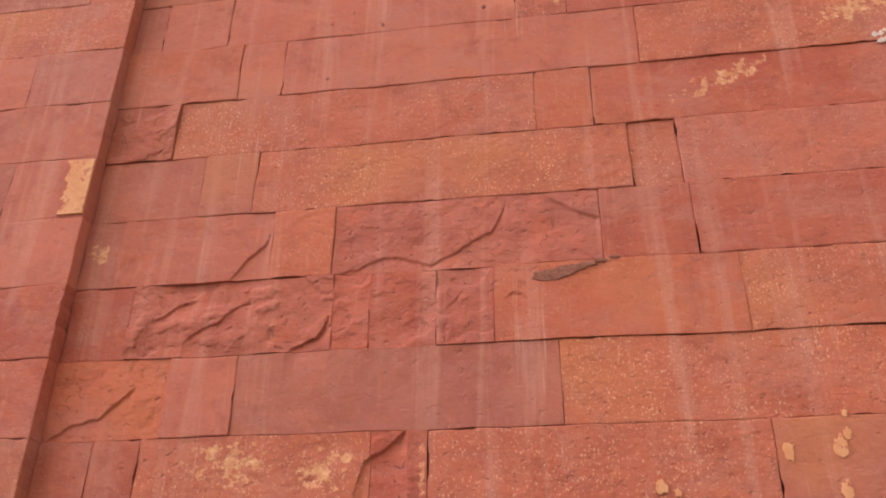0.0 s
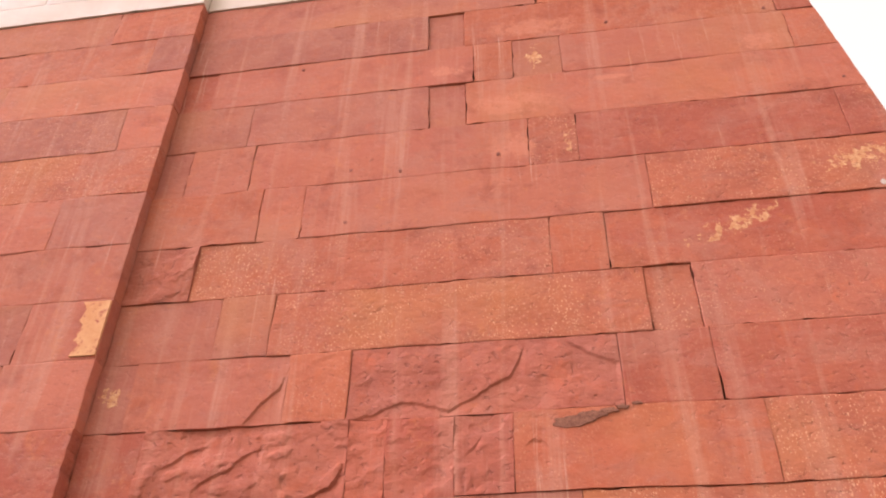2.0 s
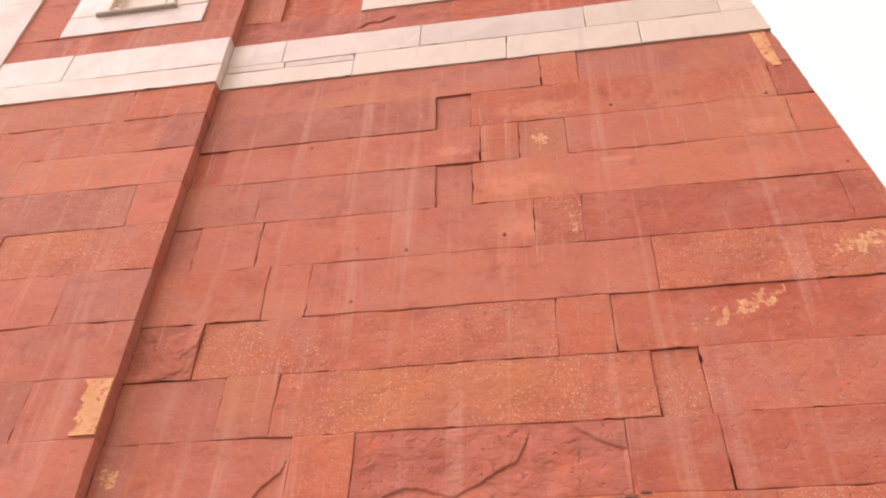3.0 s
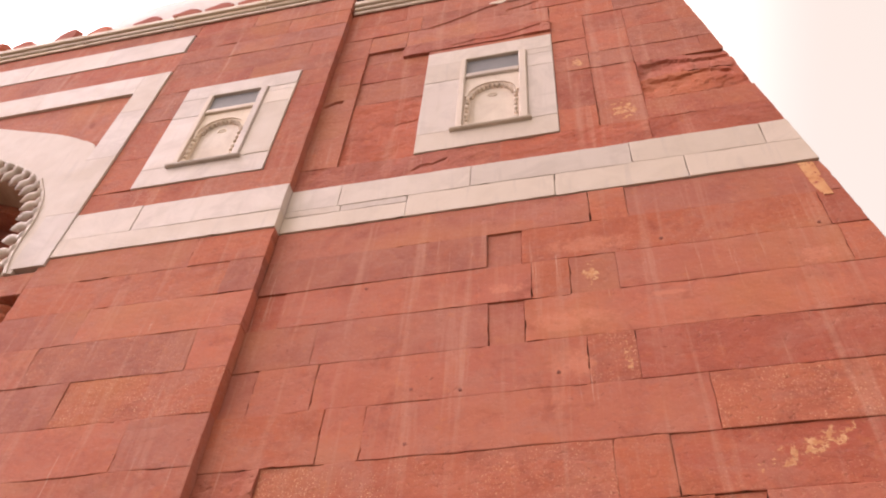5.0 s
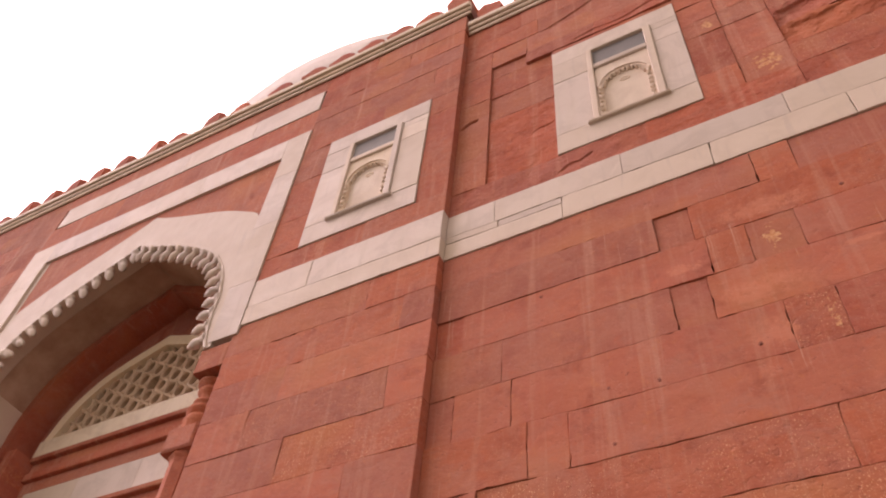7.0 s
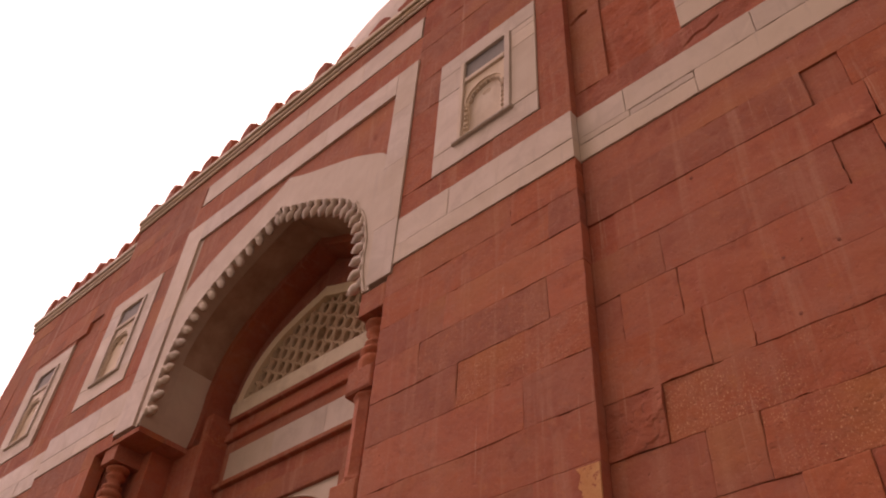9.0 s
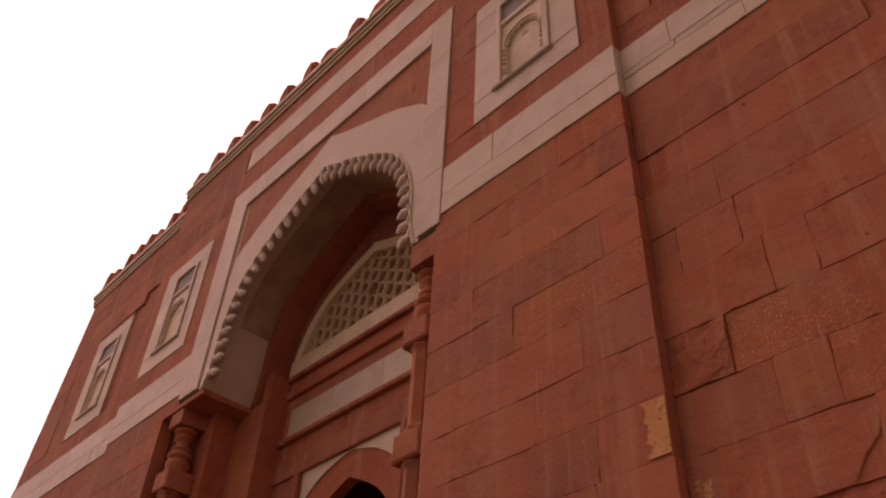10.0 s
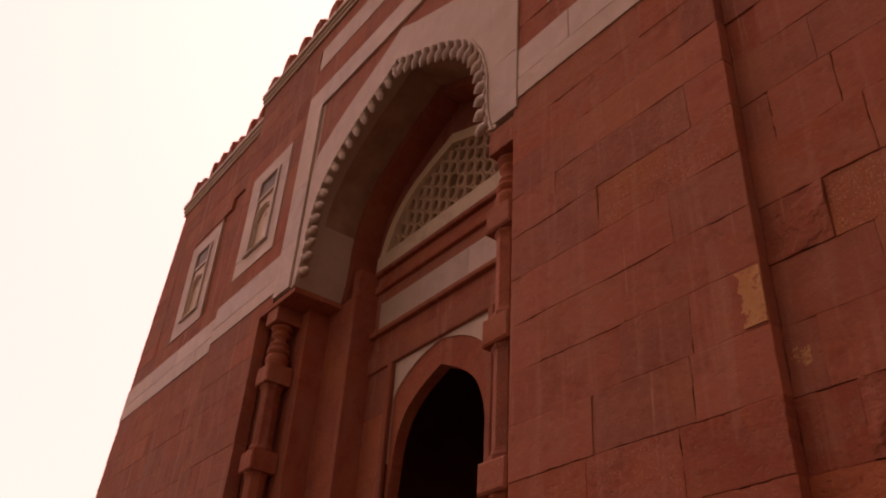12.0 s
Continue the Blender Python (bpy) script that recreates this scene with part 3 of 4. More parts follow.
def random_joints(a, b, rng):
    out_j, x = [], a
    while x < b - 0.5:
        x += rng.choice([0.28, 0.4, 0.75, 1.0, 1.3, 1.7]) * rng.uniform(0.85, 1.15)
        out_j.append(x)
    return out_j


def marble_course(parent, side, v0, v1, x0, x1, joints, face, slanted):
    stops = [x0, *joints, x1]
    for a, b in zip(stops, stops[1:]):
        end = slanted and b == x1
        bb, bt = (edge_x(v0), edge_x(v1)) if end else (b, b)
        g = 0.0018
        y = face + random.gauss(0, 0.0015)
        if side > 0:
            piece("marble_slab", *weathered_data(a + g, bb - g, v0 + g, v1 - g, y, face + 0.16, bt - g, a * 3 + v0, 0.03, 0.002), MARBLE, parent)
        else:
            block("marble_slab", -bb + g, -a - g, v0 + g, v1 - g, y, face + 0.16, MARBLE, parent, x0t=-bt + g, chamfer=0.004, skew=0.001)


WIN_WING, WIN_MID = (5.24, 6.475), (2.65, 3.91)
WIN_V = (5.955, 7.79)


def wing(side):
    name = "wall_wing_right" if side > 0 else "wall_wing_left"
    w = shell(name, "leaning red sandstone wall in long dressed courses")
    rng = random.Random(11 if side > 0 else 29)
    for v0, v1 in zip(COURSES, COURSES[1:]):
        joints = WING_JOINTS.get(v0, [4.8, 6.0, 7.1]) if side > 0 else random_joints(STEP, 8.6, rng)
        lay(w, side, v0, v1, STEP, edge_x(v0), joints, 0.0, True, 3.0 + v0)
    if side > 0:
        marble_course(w, side, BAND[0], 5.268, STEP, 5.25, [], -0.014, False)
        marble_course(w, side, 5.274, 5.35, STEP, 4.70, [], -0.011, False)
        marble_course(w, side, 5.277, 5.35, 4.70, 5.25, [], -0.008, False)
        marble_course(w, side, BAND[0], 5.35, 5.25, edge_x(5.075), [6.40, 7.36], -0.012, True)
        marble_course(w, side, 5.35, BAND[1], STEP, edge_x(5.35), [4.67, 5.75, 6.99, 7.95], -0.012, True)
    else:
        marble_course(w, side, BAND[0], 5.33, STEP, edge_x(5.075), [5.0, 6.1, 7.2], -0.012, True)
        marble_course(w, side, 5.33, BAND[1], STEP, edge_x(5.33), [4.7, 5.9, 7.0], -0.012, True)
    wx0, wx1 = WIN_WING
    # round the window
    lay(w, side, 5.635, 5.955, STEP, edge_x(5.635), [5.98, 7.18], 0.0, True, 1.0, False, 0.022)
    for a, b, rows, yy in ((STEP, 4.56, (5.955, 6.45, 7.15, 7.45, 7.72, 8.0, 8.47), 0.0), (4.56, wx0, (5.955, 7.02, 7.45, 7.87), 0.024),
                           (wx1, 6.80, (5.955, 6.30, 6.97, 7.25, 7.60, 8.10), 0.0), (6.80, 7.19, (5.955, 6.36, 6.97, 7.28, 7.68, 8.10), 0.006)):
        for v0, v1 in zip(rows, rows[1:]):
            if side > 0 and (a, v0) in ((4.56, 5.955),):
                piece("stone", *weathered_data(a + 0.001, b - 0.001, v0 + 0.001, v1 - 0.001, yy, 0.16, b - 0.001, 5.5, 0.014, 0.004, 0.028), BROKEN, w)
            else:
                lay(w, side, v0, v1, a, b, [], yy, False, 0.0, False)
    rows = (5.955, 6.26, 6.62, 6.93, 7.24, 7.66, 8.10)
    for k, (v0, v1) in enumerate(zip(rows, rows[1:])):
        if side > 0 and k in (1, 2):
            piece("stone", *weathered_data(7.192, edge_x(v0), v0 + 0.001, v1 - 0.001, 0.006, 0.16, edge_x(v1), 8.2 + k, 0.014, 0.006, 0.06), BROKEN, w)
        else:
            lay(w, side, v0, v1, 7.19, edge_x(v0), [7.78] if k == 3 else [], 0.0, True, 0.0, False)
    lay(w, side, 7.87, 8.10, 4.96, wx1, [5.7], -0.016, False, 0.0, False, 0.02)
    lay(w, side, 7.79, 7.87, wx0, wx1, [], -0.004, False, 0.0, False)
    lay(w, side, 7.87, 8.10, 4.56, 4.96, [], 0.03, False, 0.0, False)
    lay(w, side, 8.10, 8.47, 4.56, edge_x(8.10), [4.97, 6.47, 7.12], 0.0, True, 0.0, False)
    lay(w, side, 8.47, 8.80, STEP, edge_x(8.47), [5.1, 6.3, 7.3], 0.0, True, 0.0, False)
    lay(w, side, 8.80, V_CORNICE, STEP, edge_x(8.80), [4.9, 6.7], 0.0, True, 0.0, False)
    # core
    if side > 0:
        core("core", 2.3, edge_x(GROUND_V) - 0.02, GROUND_V, V_CORNICE, 0.11, 1.5, w, x1t=edge_x(V_CORNICE) - 0.02)
    else:
        core("core", -edge_x(GROUND_V) + 0.02, -2.3, GROUND_V, V_CORNICE, 0.11, 1.5, w, x0t=-edge_x(V_CORNICE) + 0.02)
    return w


right_wing, left_wing = wing(1), wing(-1)

# ---- the central block ----
portal = shell("wall_portal", "proud central block of red sandstone and white marble")
MID_JOINTS = {0.545: [3.0], 0.925: [3.4], 1.314: [2.9, 3.6], 1.705: [2.97, 3.72], 2.09: [3.22, 3.75], 2.47: [3.28], 2.845: [3.70], 3.24: [3.11], 3.62: [3.92, 2.7],
              4.00: [2.94], 4.36: [3.95], 4.72: [3.60]}
for side in (1, -1):
    rng = random.Random(5 + side)
    for v0, v1 in zip(COURSES, COURSES[1:]):
        joints = sorted(MID_JOINTS.get(v0, [3.2])) if side > 0 else random_joints(JAMB, STEP, rng)
        lay(portal, side, v0, v1, JAMB if side > 0 else 2.62, STEP, joints, PROUD, False, 9.0, False)
    marble_course(portal, side, BAND[0], 5.30, 2.26, STEP, [3.3] if side < 0 else [], PROUD - 0.012, False)
    marble_course(portal, side, 5.30, BAND[1] + 0.02, 2.26, STEP, [2.9], PROUD - 0.012, False)
    a, b = WIN_MID
    lay(portal, side, 5.655, 5.955, 2.26, STEP, [3.4], PROUD, False, 0.0, False)
    for v0, v1 in zip((5.955, 6.5, 7.2, 7.79), (6.5, 7.2, 7.79)):
        lay(portal, side, v0, v1, 2.26, a, [], PROUD, False, 0.0, False)
    for v0, v1 in zip((5.955, 6.9, 7.45, 7.79), (6.9, 7.45, 7.79)):
        lay(portal, side, v0, v1, b, STEP, [], PROUD, False, 0.0, False)
    for v0, v1, j in ((7.79, 8.12, [3.3]), (8.12, 8.50, [3.9]), (8.50, 8.85, [2.9]), (8.85, 9.22, [3.5]), (9.22, V_MID_CORNICE, [3.0])):
        lay(portal, side, v0, v1, 2.26, STEP, j, PROUD, False, 0.0, False)

XC = 0.10
HALF = [(1.80, 4.93), (1.74, 5.15), (1.71, 5.42), (1.70, 5.7), (1.58, 6.12), (1.33, 6.47), (0.94, 6.76), (0.53, 6.99), (0.2, 7.14), (0.0, 7.26)]
OUTER = [(1.88, 4.93), (1.88, 5.6), (1.87, 6.3), (1.84, 6.84), (1.55, 7.08), (1.22, 7.27), (0.75, 7.47), (0.3, 7.66), (0.0, 7.82)]


def whole(half, n):
    """Both sides of an arch from its right half, from the left foot over the apex."""
    r = smooth_line(half, n)
    return [(XC - x, v) for x, v in r] + [(XC + x, v) for x, v in reversed(r[:-1])]


N = 33
INTRADOS, EXTRADOS = whole(HALF, N), whole(OUTER, N)
F = PROUD - 0.014
JAMB_LEFT = 2.62
arch = tagged(new("portal_arch"), "white marble horseshoe arch edged with carved spearhead buds", "arch", kind="structure")
arch.matrix_world = WALL
strip("arch_face", INTRADOS, EXTRADOS, F, 0.12, MARBLE, arch, "smooth white marble arch face")
# the marble frame
for side in (1, -1):
    xi, xo = (1.94, 2.26) if side > 0 else (-2.28, -1.86)
    vs = (4.98, 5.7, 6.6, 7.5, 8.33)
    for v0, v1 in zip(vs, vs[1:]):
        block("frame_slab", xi, xo, v0 + 0.001, v1 - 0.001, F - 0.006, 0.12, MARBLE, arch, chamfer=0.003)
xs = (-1.858, -0.6, 0.7, 1.938)
for a, b in zip(xs, xs[1:]):
    block("frame_slab", a + 0.001, b - 0.001, 7.93, 8.33, F - 0.006, 0.12, MARBLE, arch, chamfer=0.003)
strip("spandrel", EXTRADOS[6:-6], [(x, 7.928) for x, _ in EXTRADOS[6:-6]], PROUD + 0.012, 0.12, SANDSTONE, arch, "red sandstone spandrel")
for a, b in ((-1.86, -1.70), (1.90, 1.945)):
    block("spandrel_strip", a, b, 4.98, 7.926, PROUD + 0.014, 0.12, MARBLE, arch, chamfer=0.002)
for v0, v1, js, mat in ((8.33, 8.84, (-2.28, -0.9, 0.8, 2.26), SANDSTONE), (8.84, 9.29, (-2.2, -1.1, 0.1, 1.2, 2.24), MARBLE), (9.29, V_MID_CORNICE, (-2.28, -0.4, 1.1, 2.26), SANDSTONE)):
    for a, b in zip(js, js[1:]):
        block("stone" if mat is SANDSTONE else "marble_slab", a + 0.001, b - 0.001, v0 + 0.001, v1 - 0.001, PROUD if mat is SANDSTONE else PROUD - 0.01, 0.12, mat, portal, chamfer=0.004, skew=0.001)
block("lintel_core", -2.32, 2.32, 8.0, V_MID_CORNICE, 0.06, 1.5, MORTAR, portal, chamfer=0.002)
strip("arch_core", EXTRADOS, [(min(max(x * 1.3, -2.31), 2.31), max(v, 8.02)) for x, v in EXTRADOS], 0.10, 1.5, MORTAR, portal)
# soffit: marble in front, red stone behind
OUT1 = [(XC + (x - XC) * 1.09, v + 0.12 * (v > 6.5)) for x, v in INTRADOS]
strip("soffit", INTRADOS[:10], OUT1[:10], 0.11, 0.54, MARBLE, arch, "grey marble foot of the soffit")
strip("soffit", INTRADOS[9:-9], OUT1[9:-9], 0.11, 0.54, MOTTLED, arch, "smoke-stained brown soffit")
strip("soffit", INTRADOS[-10:], OUT1[-10:], 0.11, 0.54, MARBLE, arch, "grey marble foot of the soffit")
INNER = [(XC + (x - XC) * 0.94, v - 0.11 * (v > 5.5)) for x, v in INTRADOS]
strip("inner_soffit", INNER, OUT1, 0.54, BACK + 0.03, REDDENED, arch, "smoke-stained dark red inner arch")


def bud(x, v, ax, av):
    """A carved spearhead bud whose tip points along (ax, av)."""
    verts, faces = [], []
    prof = [(0.070, -0.012), (0.064, 0.02), (0.040, 0.045), (0.044, 0.07), (0.056, 0.105), (0.052, 0.14), (0.030, 0.18), (0.005, 0.215)]
    seg = 8
    px, pv = -av, ax
    for r, d in prof:
        for k in range(seg):
            c, s = math.cos(2 * math.pi * k / seg), math.sin(2 * math.pi * k / seg)
            verts.append((x + ax * d + px * r * c, F + 0.03 + r * 0.85 * s, v + av * d + pv * r * c))
    for j in range(len(prof) - 1):
        for k in range(seg):
            faces.append((j * seg + k, j * seg + (k + 1) % seg, (j + 1) * seg + (k + 1) % seg, (j + 1) * seg + k))
    faces += [tuple(range(seg)), tuple(range((len(prof) - 1) * seg, len(prof) * seg))]
    return piece("bud", verts, faces, MARBLE, arch, smooth=True)


fringe = resample(INTRADOS, 36)
for i in range(1, 35):
    (x0, v0), (x1, v1) = fringe[i - 1], fringe[i + 1]
    tx, tv = x1 - x0, v1 - v0
    ln = math.hypot(tx, tv)
    nx_, nv_ = tv / ln, -tx / ln
    bud(fringe[i][0] - nx_ * 0.004, fringe[i][1] - nv_ * 0.004, nx_, nv_)
# a thin raised fillet along the arch's edge
fil_in = [(XC + (x - XC) * 1.004, v + 0.008) for x, v in INTRADOS]
fil_out = [(XC + (x - XC) * 1.022, v + 0.035 * (v > 6.3) + 0.002) for x, v in INTRADOS]
strip("fillet", fil_in, fil_out, F - 0.012, F + 0.02, MARBLE, arch)

# jambs under the arch: a nook with a turned colonnette on each side, then the stepped red reveal
for side in (1, -1):
    xj = JAMB if side > 0 else -JAMB_LEFT
    turn_x = XC - 2.06 if side < 0 else XC + 1.94
    block("nook_wall", min(xj, turn_x), max(xj, turn_x), GROUND_V, 4.86, 0.27, 1.5, SANDSTONE, portal, chamfer=0.008)
    a, b = (xj, xj + 0.12) if side > 0 else (xj - 0.12, xj)
    block("nook_cheek", a, b, GROUND_V, 4.97, 0.10, 1.4, SANDSTONE, portal, chamfer=0.004)
    if side < 0:
        block("impost_end", xj, -2.285, 4.86, 5.073, PROUD, 0.25, SANDSTONE, portal, chamfer=0.004)
        block("impost_end", -2.285, XC - 1.80, 4.86, 4.928, PROUD, 0.25, SANDSTONE, portal, chamfer=0.004)
        block("impost_end", -2.41, -2.13, 4.665, 4.858, PROUD + 0.02, 0.27, SANDSTONE, portal, chamfer=0.006)
    else:
        block("impost_end", 1.88, xj, 4.66, 4.926, PROUD, 0.25, SANDSTONE, portal, chamfer=0.006)
    block("impost", (xj if side < 0 else XC + 1.79) + 0.002, (XC - 1.79 if side < 0 else xj) - 0.002, 4.862, 4.924, 0.255, 0.60, SANDSTONE, portal, "red impost block under the marble", chamfer=0.012)
    xp = XC + side * 1.47
    block("inner_pilaster", min(xp, XC + side * 1.62), max(xp, XC + side * 1.62), 4.929, 5.3, 0.58, BACK + 0.02, SANDSTONE, portal, chamfer=0.006)
    block("inner_pilaster", min(xp, turn_x), max(xp, turn_x), GROUND_V, 4.927, 0.56, BACK + 0.02, SANDSTONE, portal, chamfer=0.006)

    col = tagged(new("colonnette"), "slender turned red sandstone colonnette in the portal nook", "column", group="portal colonnettes")
    col.matrix_world = WALL
    cx, cy = (1.98 if side > 0 else -2.27), 0.10
    rings = [(0.10, 4.66), (0.13, 4.64), (0.13, 4.61), (0.085, 4.60), (0.075, 4.57), (0.105, 4.555), (0.112, 4.53), (0.085, 4.51), (0.07, 4.47), (0.075, 4.44), (0.11, 4.425), (0.115, 4.40), (0.085, 4.385),
             (0.10, 4.365), (0.135, 4.34), (0.14, 4.31), (0.11, 4.285), (0.095, 4.275), (0.125, 4.255), (0.14, 4.22), (0.138, 4.18), (0.12, 4.14), (0.12, 4.10)]
    piece("capital", *lathe_data(rings, cx, cy, 20), SANDSTONE, col, "turned baluster capital", True)
    for v, below in ((3.99, 2.95), (2.95, 1.82), (1.82, 0.78), (0.78, -0.30), (-0.30, GROUND_V)):
        block("die", cx - 0.155, cx + 0.155, v - 0.115, v + 0.115, cy - 0.155, cy + 0.155, SANDSTONE, col, chamfer=0.018)
        foot = below + 0.113 if below > GROUND_V else GROUND_V
        piece("shaft", *lathe_data([(0.135, v - 0.113), (0.142, v - 0.14), (0.125, v - 0.165), (0.118, v - 0.20), (0.118, foot + 0.10), (0.125, foot + 0.07), (0.145, foot + 0.04), (0.14, foot)], cx, cy, 8), SANDSTONE, col)

# ---- the inner wall of the portal: doorway, panels and lattice ----
inner = shell("wall_inner", "shaded red inner wall of the portal with doorway")
B1 = BACK + 0.16


def both(half, xc):
    return [(xc - x, v) for x, v in half] + [(xc + x, v) for x, v in reversed(half[:-1])]


DX = 0.04
DOOR_X = -0.01
DOOR = both([(0.78, GROUND_V), (0.78, 2.2), *smooth_line([(0.775, 2.5), (0.755, 2.72), (0.71, 3.03), (0.58, 3.30), (0.36, 3.48), (0.15, 3.59), (0.0, 3.655)], 18)], DOOR_X)
DOOR_OUT = both([(0.82, GROUND_V), (0.82, 2.2), *smooth_line([(0.82, 2.8), (0.82, 3.46), (0.64, 3.69), (0.40, 3.83), (0.18, 3.90), (0.0, 3.943)], 18)], DOOR_X)
strip("door_arch", DOOR, DOOR_OUT, BACK + 0.03, B1, SANDSTONE, inner, "plain red pointed door arch")
upper = DOOR_OUT[2:-2]
strip("door_spandrel", upper, [(x, 3.948) for x, v in upper], BACK + 0.012, B1 - 0.05, MARBLE, inner, "white marble door spandrels")
for side in (1, -1):
    a, b = sorted((DOOR_X + side * 0.822, XC + side * 1.62))
    for v0, v1 in zip((GROUND_V, 0.2, 1.1, 1.9, 2.7, 3.4, 3.948), (0.2, 1.1, 1.9, 2.7, 3.4, 3.948)):
        block("stone", a, b, v0 + 0.001, v1 - 0.001, BACK + random.uniform(-0.003, 0.003), B1, SANDSTONE, inner, chamfer=0.004)
    a, b = sorted((DOOR_X + side * 0.822, DOOR_X + side * 0.91))
    block("door_moulding", a, b, GROUND_V, 3.948, BACK - 0.045, BACK + 0.02, SANDSTONE, inner, chamfer=0.012)
for v0, v1, y, mat, x in ((3.95, 4.20, -0.03, SANDSTONE, 1.60), (4.20, 4.41, 0.0, SANDSTONE, 1.60), (4.41, 4.47, -0.06, SANDSTONE, 1.60), (4.47, 4.49, 0.0, SANDSTONE, 1.60),
                         (4.861, 5.02, 0.0, SANDSTONE, 1.60), (5.02, 5.12, -0.05, SANDSTONE, 1.60), (5.12, 5.26, -0.015, SANDSTONE, 1.60), (5.26, 5.32, -0.07, SANDSTONE, 1.60)):
    block("string_course", XC - x, XC + x, v0, v1, BACK + y, B1, mat, inner, chamfer=0.010)
for a, b in ((-1.26, -0.45), (-0.45, 0.42), (0.42, 1.34)):
    block("marble_slab", a + 0.001, b - 0.001, 4.491, 4.860, BACK - 0.008, B1, MARBLE, inner, chamfer=0.004)
block("marble_end", XC - 1.6, -1.262, 4.491, 4.860, BACK, B1, SANDSTONE, inner, chamfer=0.004)
block("marble_end", 1.342, XC + 1.6, 4.491, 4.860, BACK, B1, SANDSTONE, inner, chamfer=0.004)
TY = [(1.42, 5.32), (1.38, 5.56), (1.22, 5.95), (0.9, 6.28), (0.5, 6.48), (0.2, 6.59), (0.0, 6.67)]
TY_IN = [(1.26, 5.545), (1.20, 5.66), (1.06, 5.93), (0.78, 6.2), (0.44, 6.36), (0.17, 6.46), (0.0, 6.52)]
T_OUT, T_IN = both(smooth_line(TY, 20), DX), both(smooth_line(TY_IN, 20), DX)
lattice = tagged(new("window_lattice"), "pointed marble lattice window above the doorway", "window", kind="structure")
lattice.matrix_world = WALL
strip("lattice_frame", T_IN, T_OUT, BACK - 0.05, B1 - 0.1, CREAM, lattice, "cream marble window arch")
block("lattice_sill", DX - 1.42, DX + 1.42, 5.322, 5.545, BACK - 0.06, B1 - 0.1, CREAM, lattice, chamfer=0.008)
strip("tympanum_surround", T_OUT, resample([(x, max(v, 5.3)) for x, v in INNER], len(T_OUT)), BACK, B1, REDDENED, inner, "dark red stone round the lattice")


def inside(x, v):
    h_in = TY_IN
    ax = abs(x - DX)
    for (xa, va), (xb, vb) in zip(h_in, h_in[1:]):
        if va <= v <= vb:
            return ax < xa + (xb - xa) * (v - va) / (vb - va) + 0.05
    return False


def lattice_web():
    """Screen of six-sided cells, each with a deep upright almond hole; one cell is broken out."""
    bm = bmesh.new()
    pitch = 0.19
    s = pitch / math.sqrt(3)
    y0, y1 = BACK - 0.005, BACK + 0.11
    rng = random.Random(4)
    for colm in range(-9, 10):
        for row in range(8):
            x = DX + colm * s * 1.5
            v = 5.60 + (row + 0.5 * (colm % 2)) * pitch
            if not inside(x, v):
                continue
            wide, grow = rng.uniform(0.9, 1.08), 1.35 if (colm, row) == (0, 2) else 1.0
            rings = []
            for r, y, six, tall in ((s * 1.005, y0 + 0.03, True, 1.0), (s * 0.84, y0 + 0.004, False, 1.08), (s * 0.62 * wide * grow, y0 - 0.004, False, 1.18), (s * 0.53 * wide * grow, y0 + 0.010, False, 1.22), (s * 0.51 * wide * grow, y1, False, 1.22), (s * 1.005, y1, True, 1.0)):
                ring = []
                for k in range(12):
                    a = 2 * math.pi * k / 12
                    rr = r * (1.0 if not six or k % 2 == 0 else math.cos(math.pi / 6))
                    ring.append(bm.verts.new((x + rr * math.cos(a), y, v + rr * math.sin(a) * tall)))
                rings.append(ring)
            for a, b in zip(rings, rings[1:]):
                for k in range(12):
                    bm.faces.new((a[k], a[(k + 1) % 12], b[(k + 1) % 12], b[k]))
    part("lattice_web", bm, WEB_STONE, lattice, "pierced honeycomb marble screen")


lattice_web()
# the dark room behind
room = shell("wall_room", "dark stone chamber behind the doorway")
for nm, x0, x1, v0, v1, y0, y1 in (("room_wall", -2.6, 2.6, GROUND_V, 7.4, 4.6, 4.8), ("room_wall", -2.6, -2.4, GROUND_V, 7.4, 1.5, 4.6), ("room_wall", 2.4, 2.6, GROUND_V, 7.4, 1.5, 4.6),
                                   ("room_roof", -2.6, 2.6, 7.4, 7.6, 1.2, 4.8)):
    block(nm, x0, x1, v0, v1, y0, y1, DARK_STONE, room, chamfer=0.002)


# ---- the four blind windows ----
def bead(x, y, v, rx, ry, rv, seg=8, rings=5):
    verts, faces = [], []
    for j in range(rings + 1):
        a = -math.pi / 2 + math.pi * j / rings
        for k in range(seg):
            t = 2 * math.pi * k / seg
            verts.append((x + rx * math.cos(a) * math.cos(t), y + ry * math.cos(a) * math.sin(t), v + rv * math.sin(a)))
    for j in range(rings):
        for k in range(seg):
            faces.append((j * seg + k, j * seg + (k + 1) % seg, (j + 1) * seg + (k + 1) % seg, (j + 1) * seg + k))
    return verts, faces


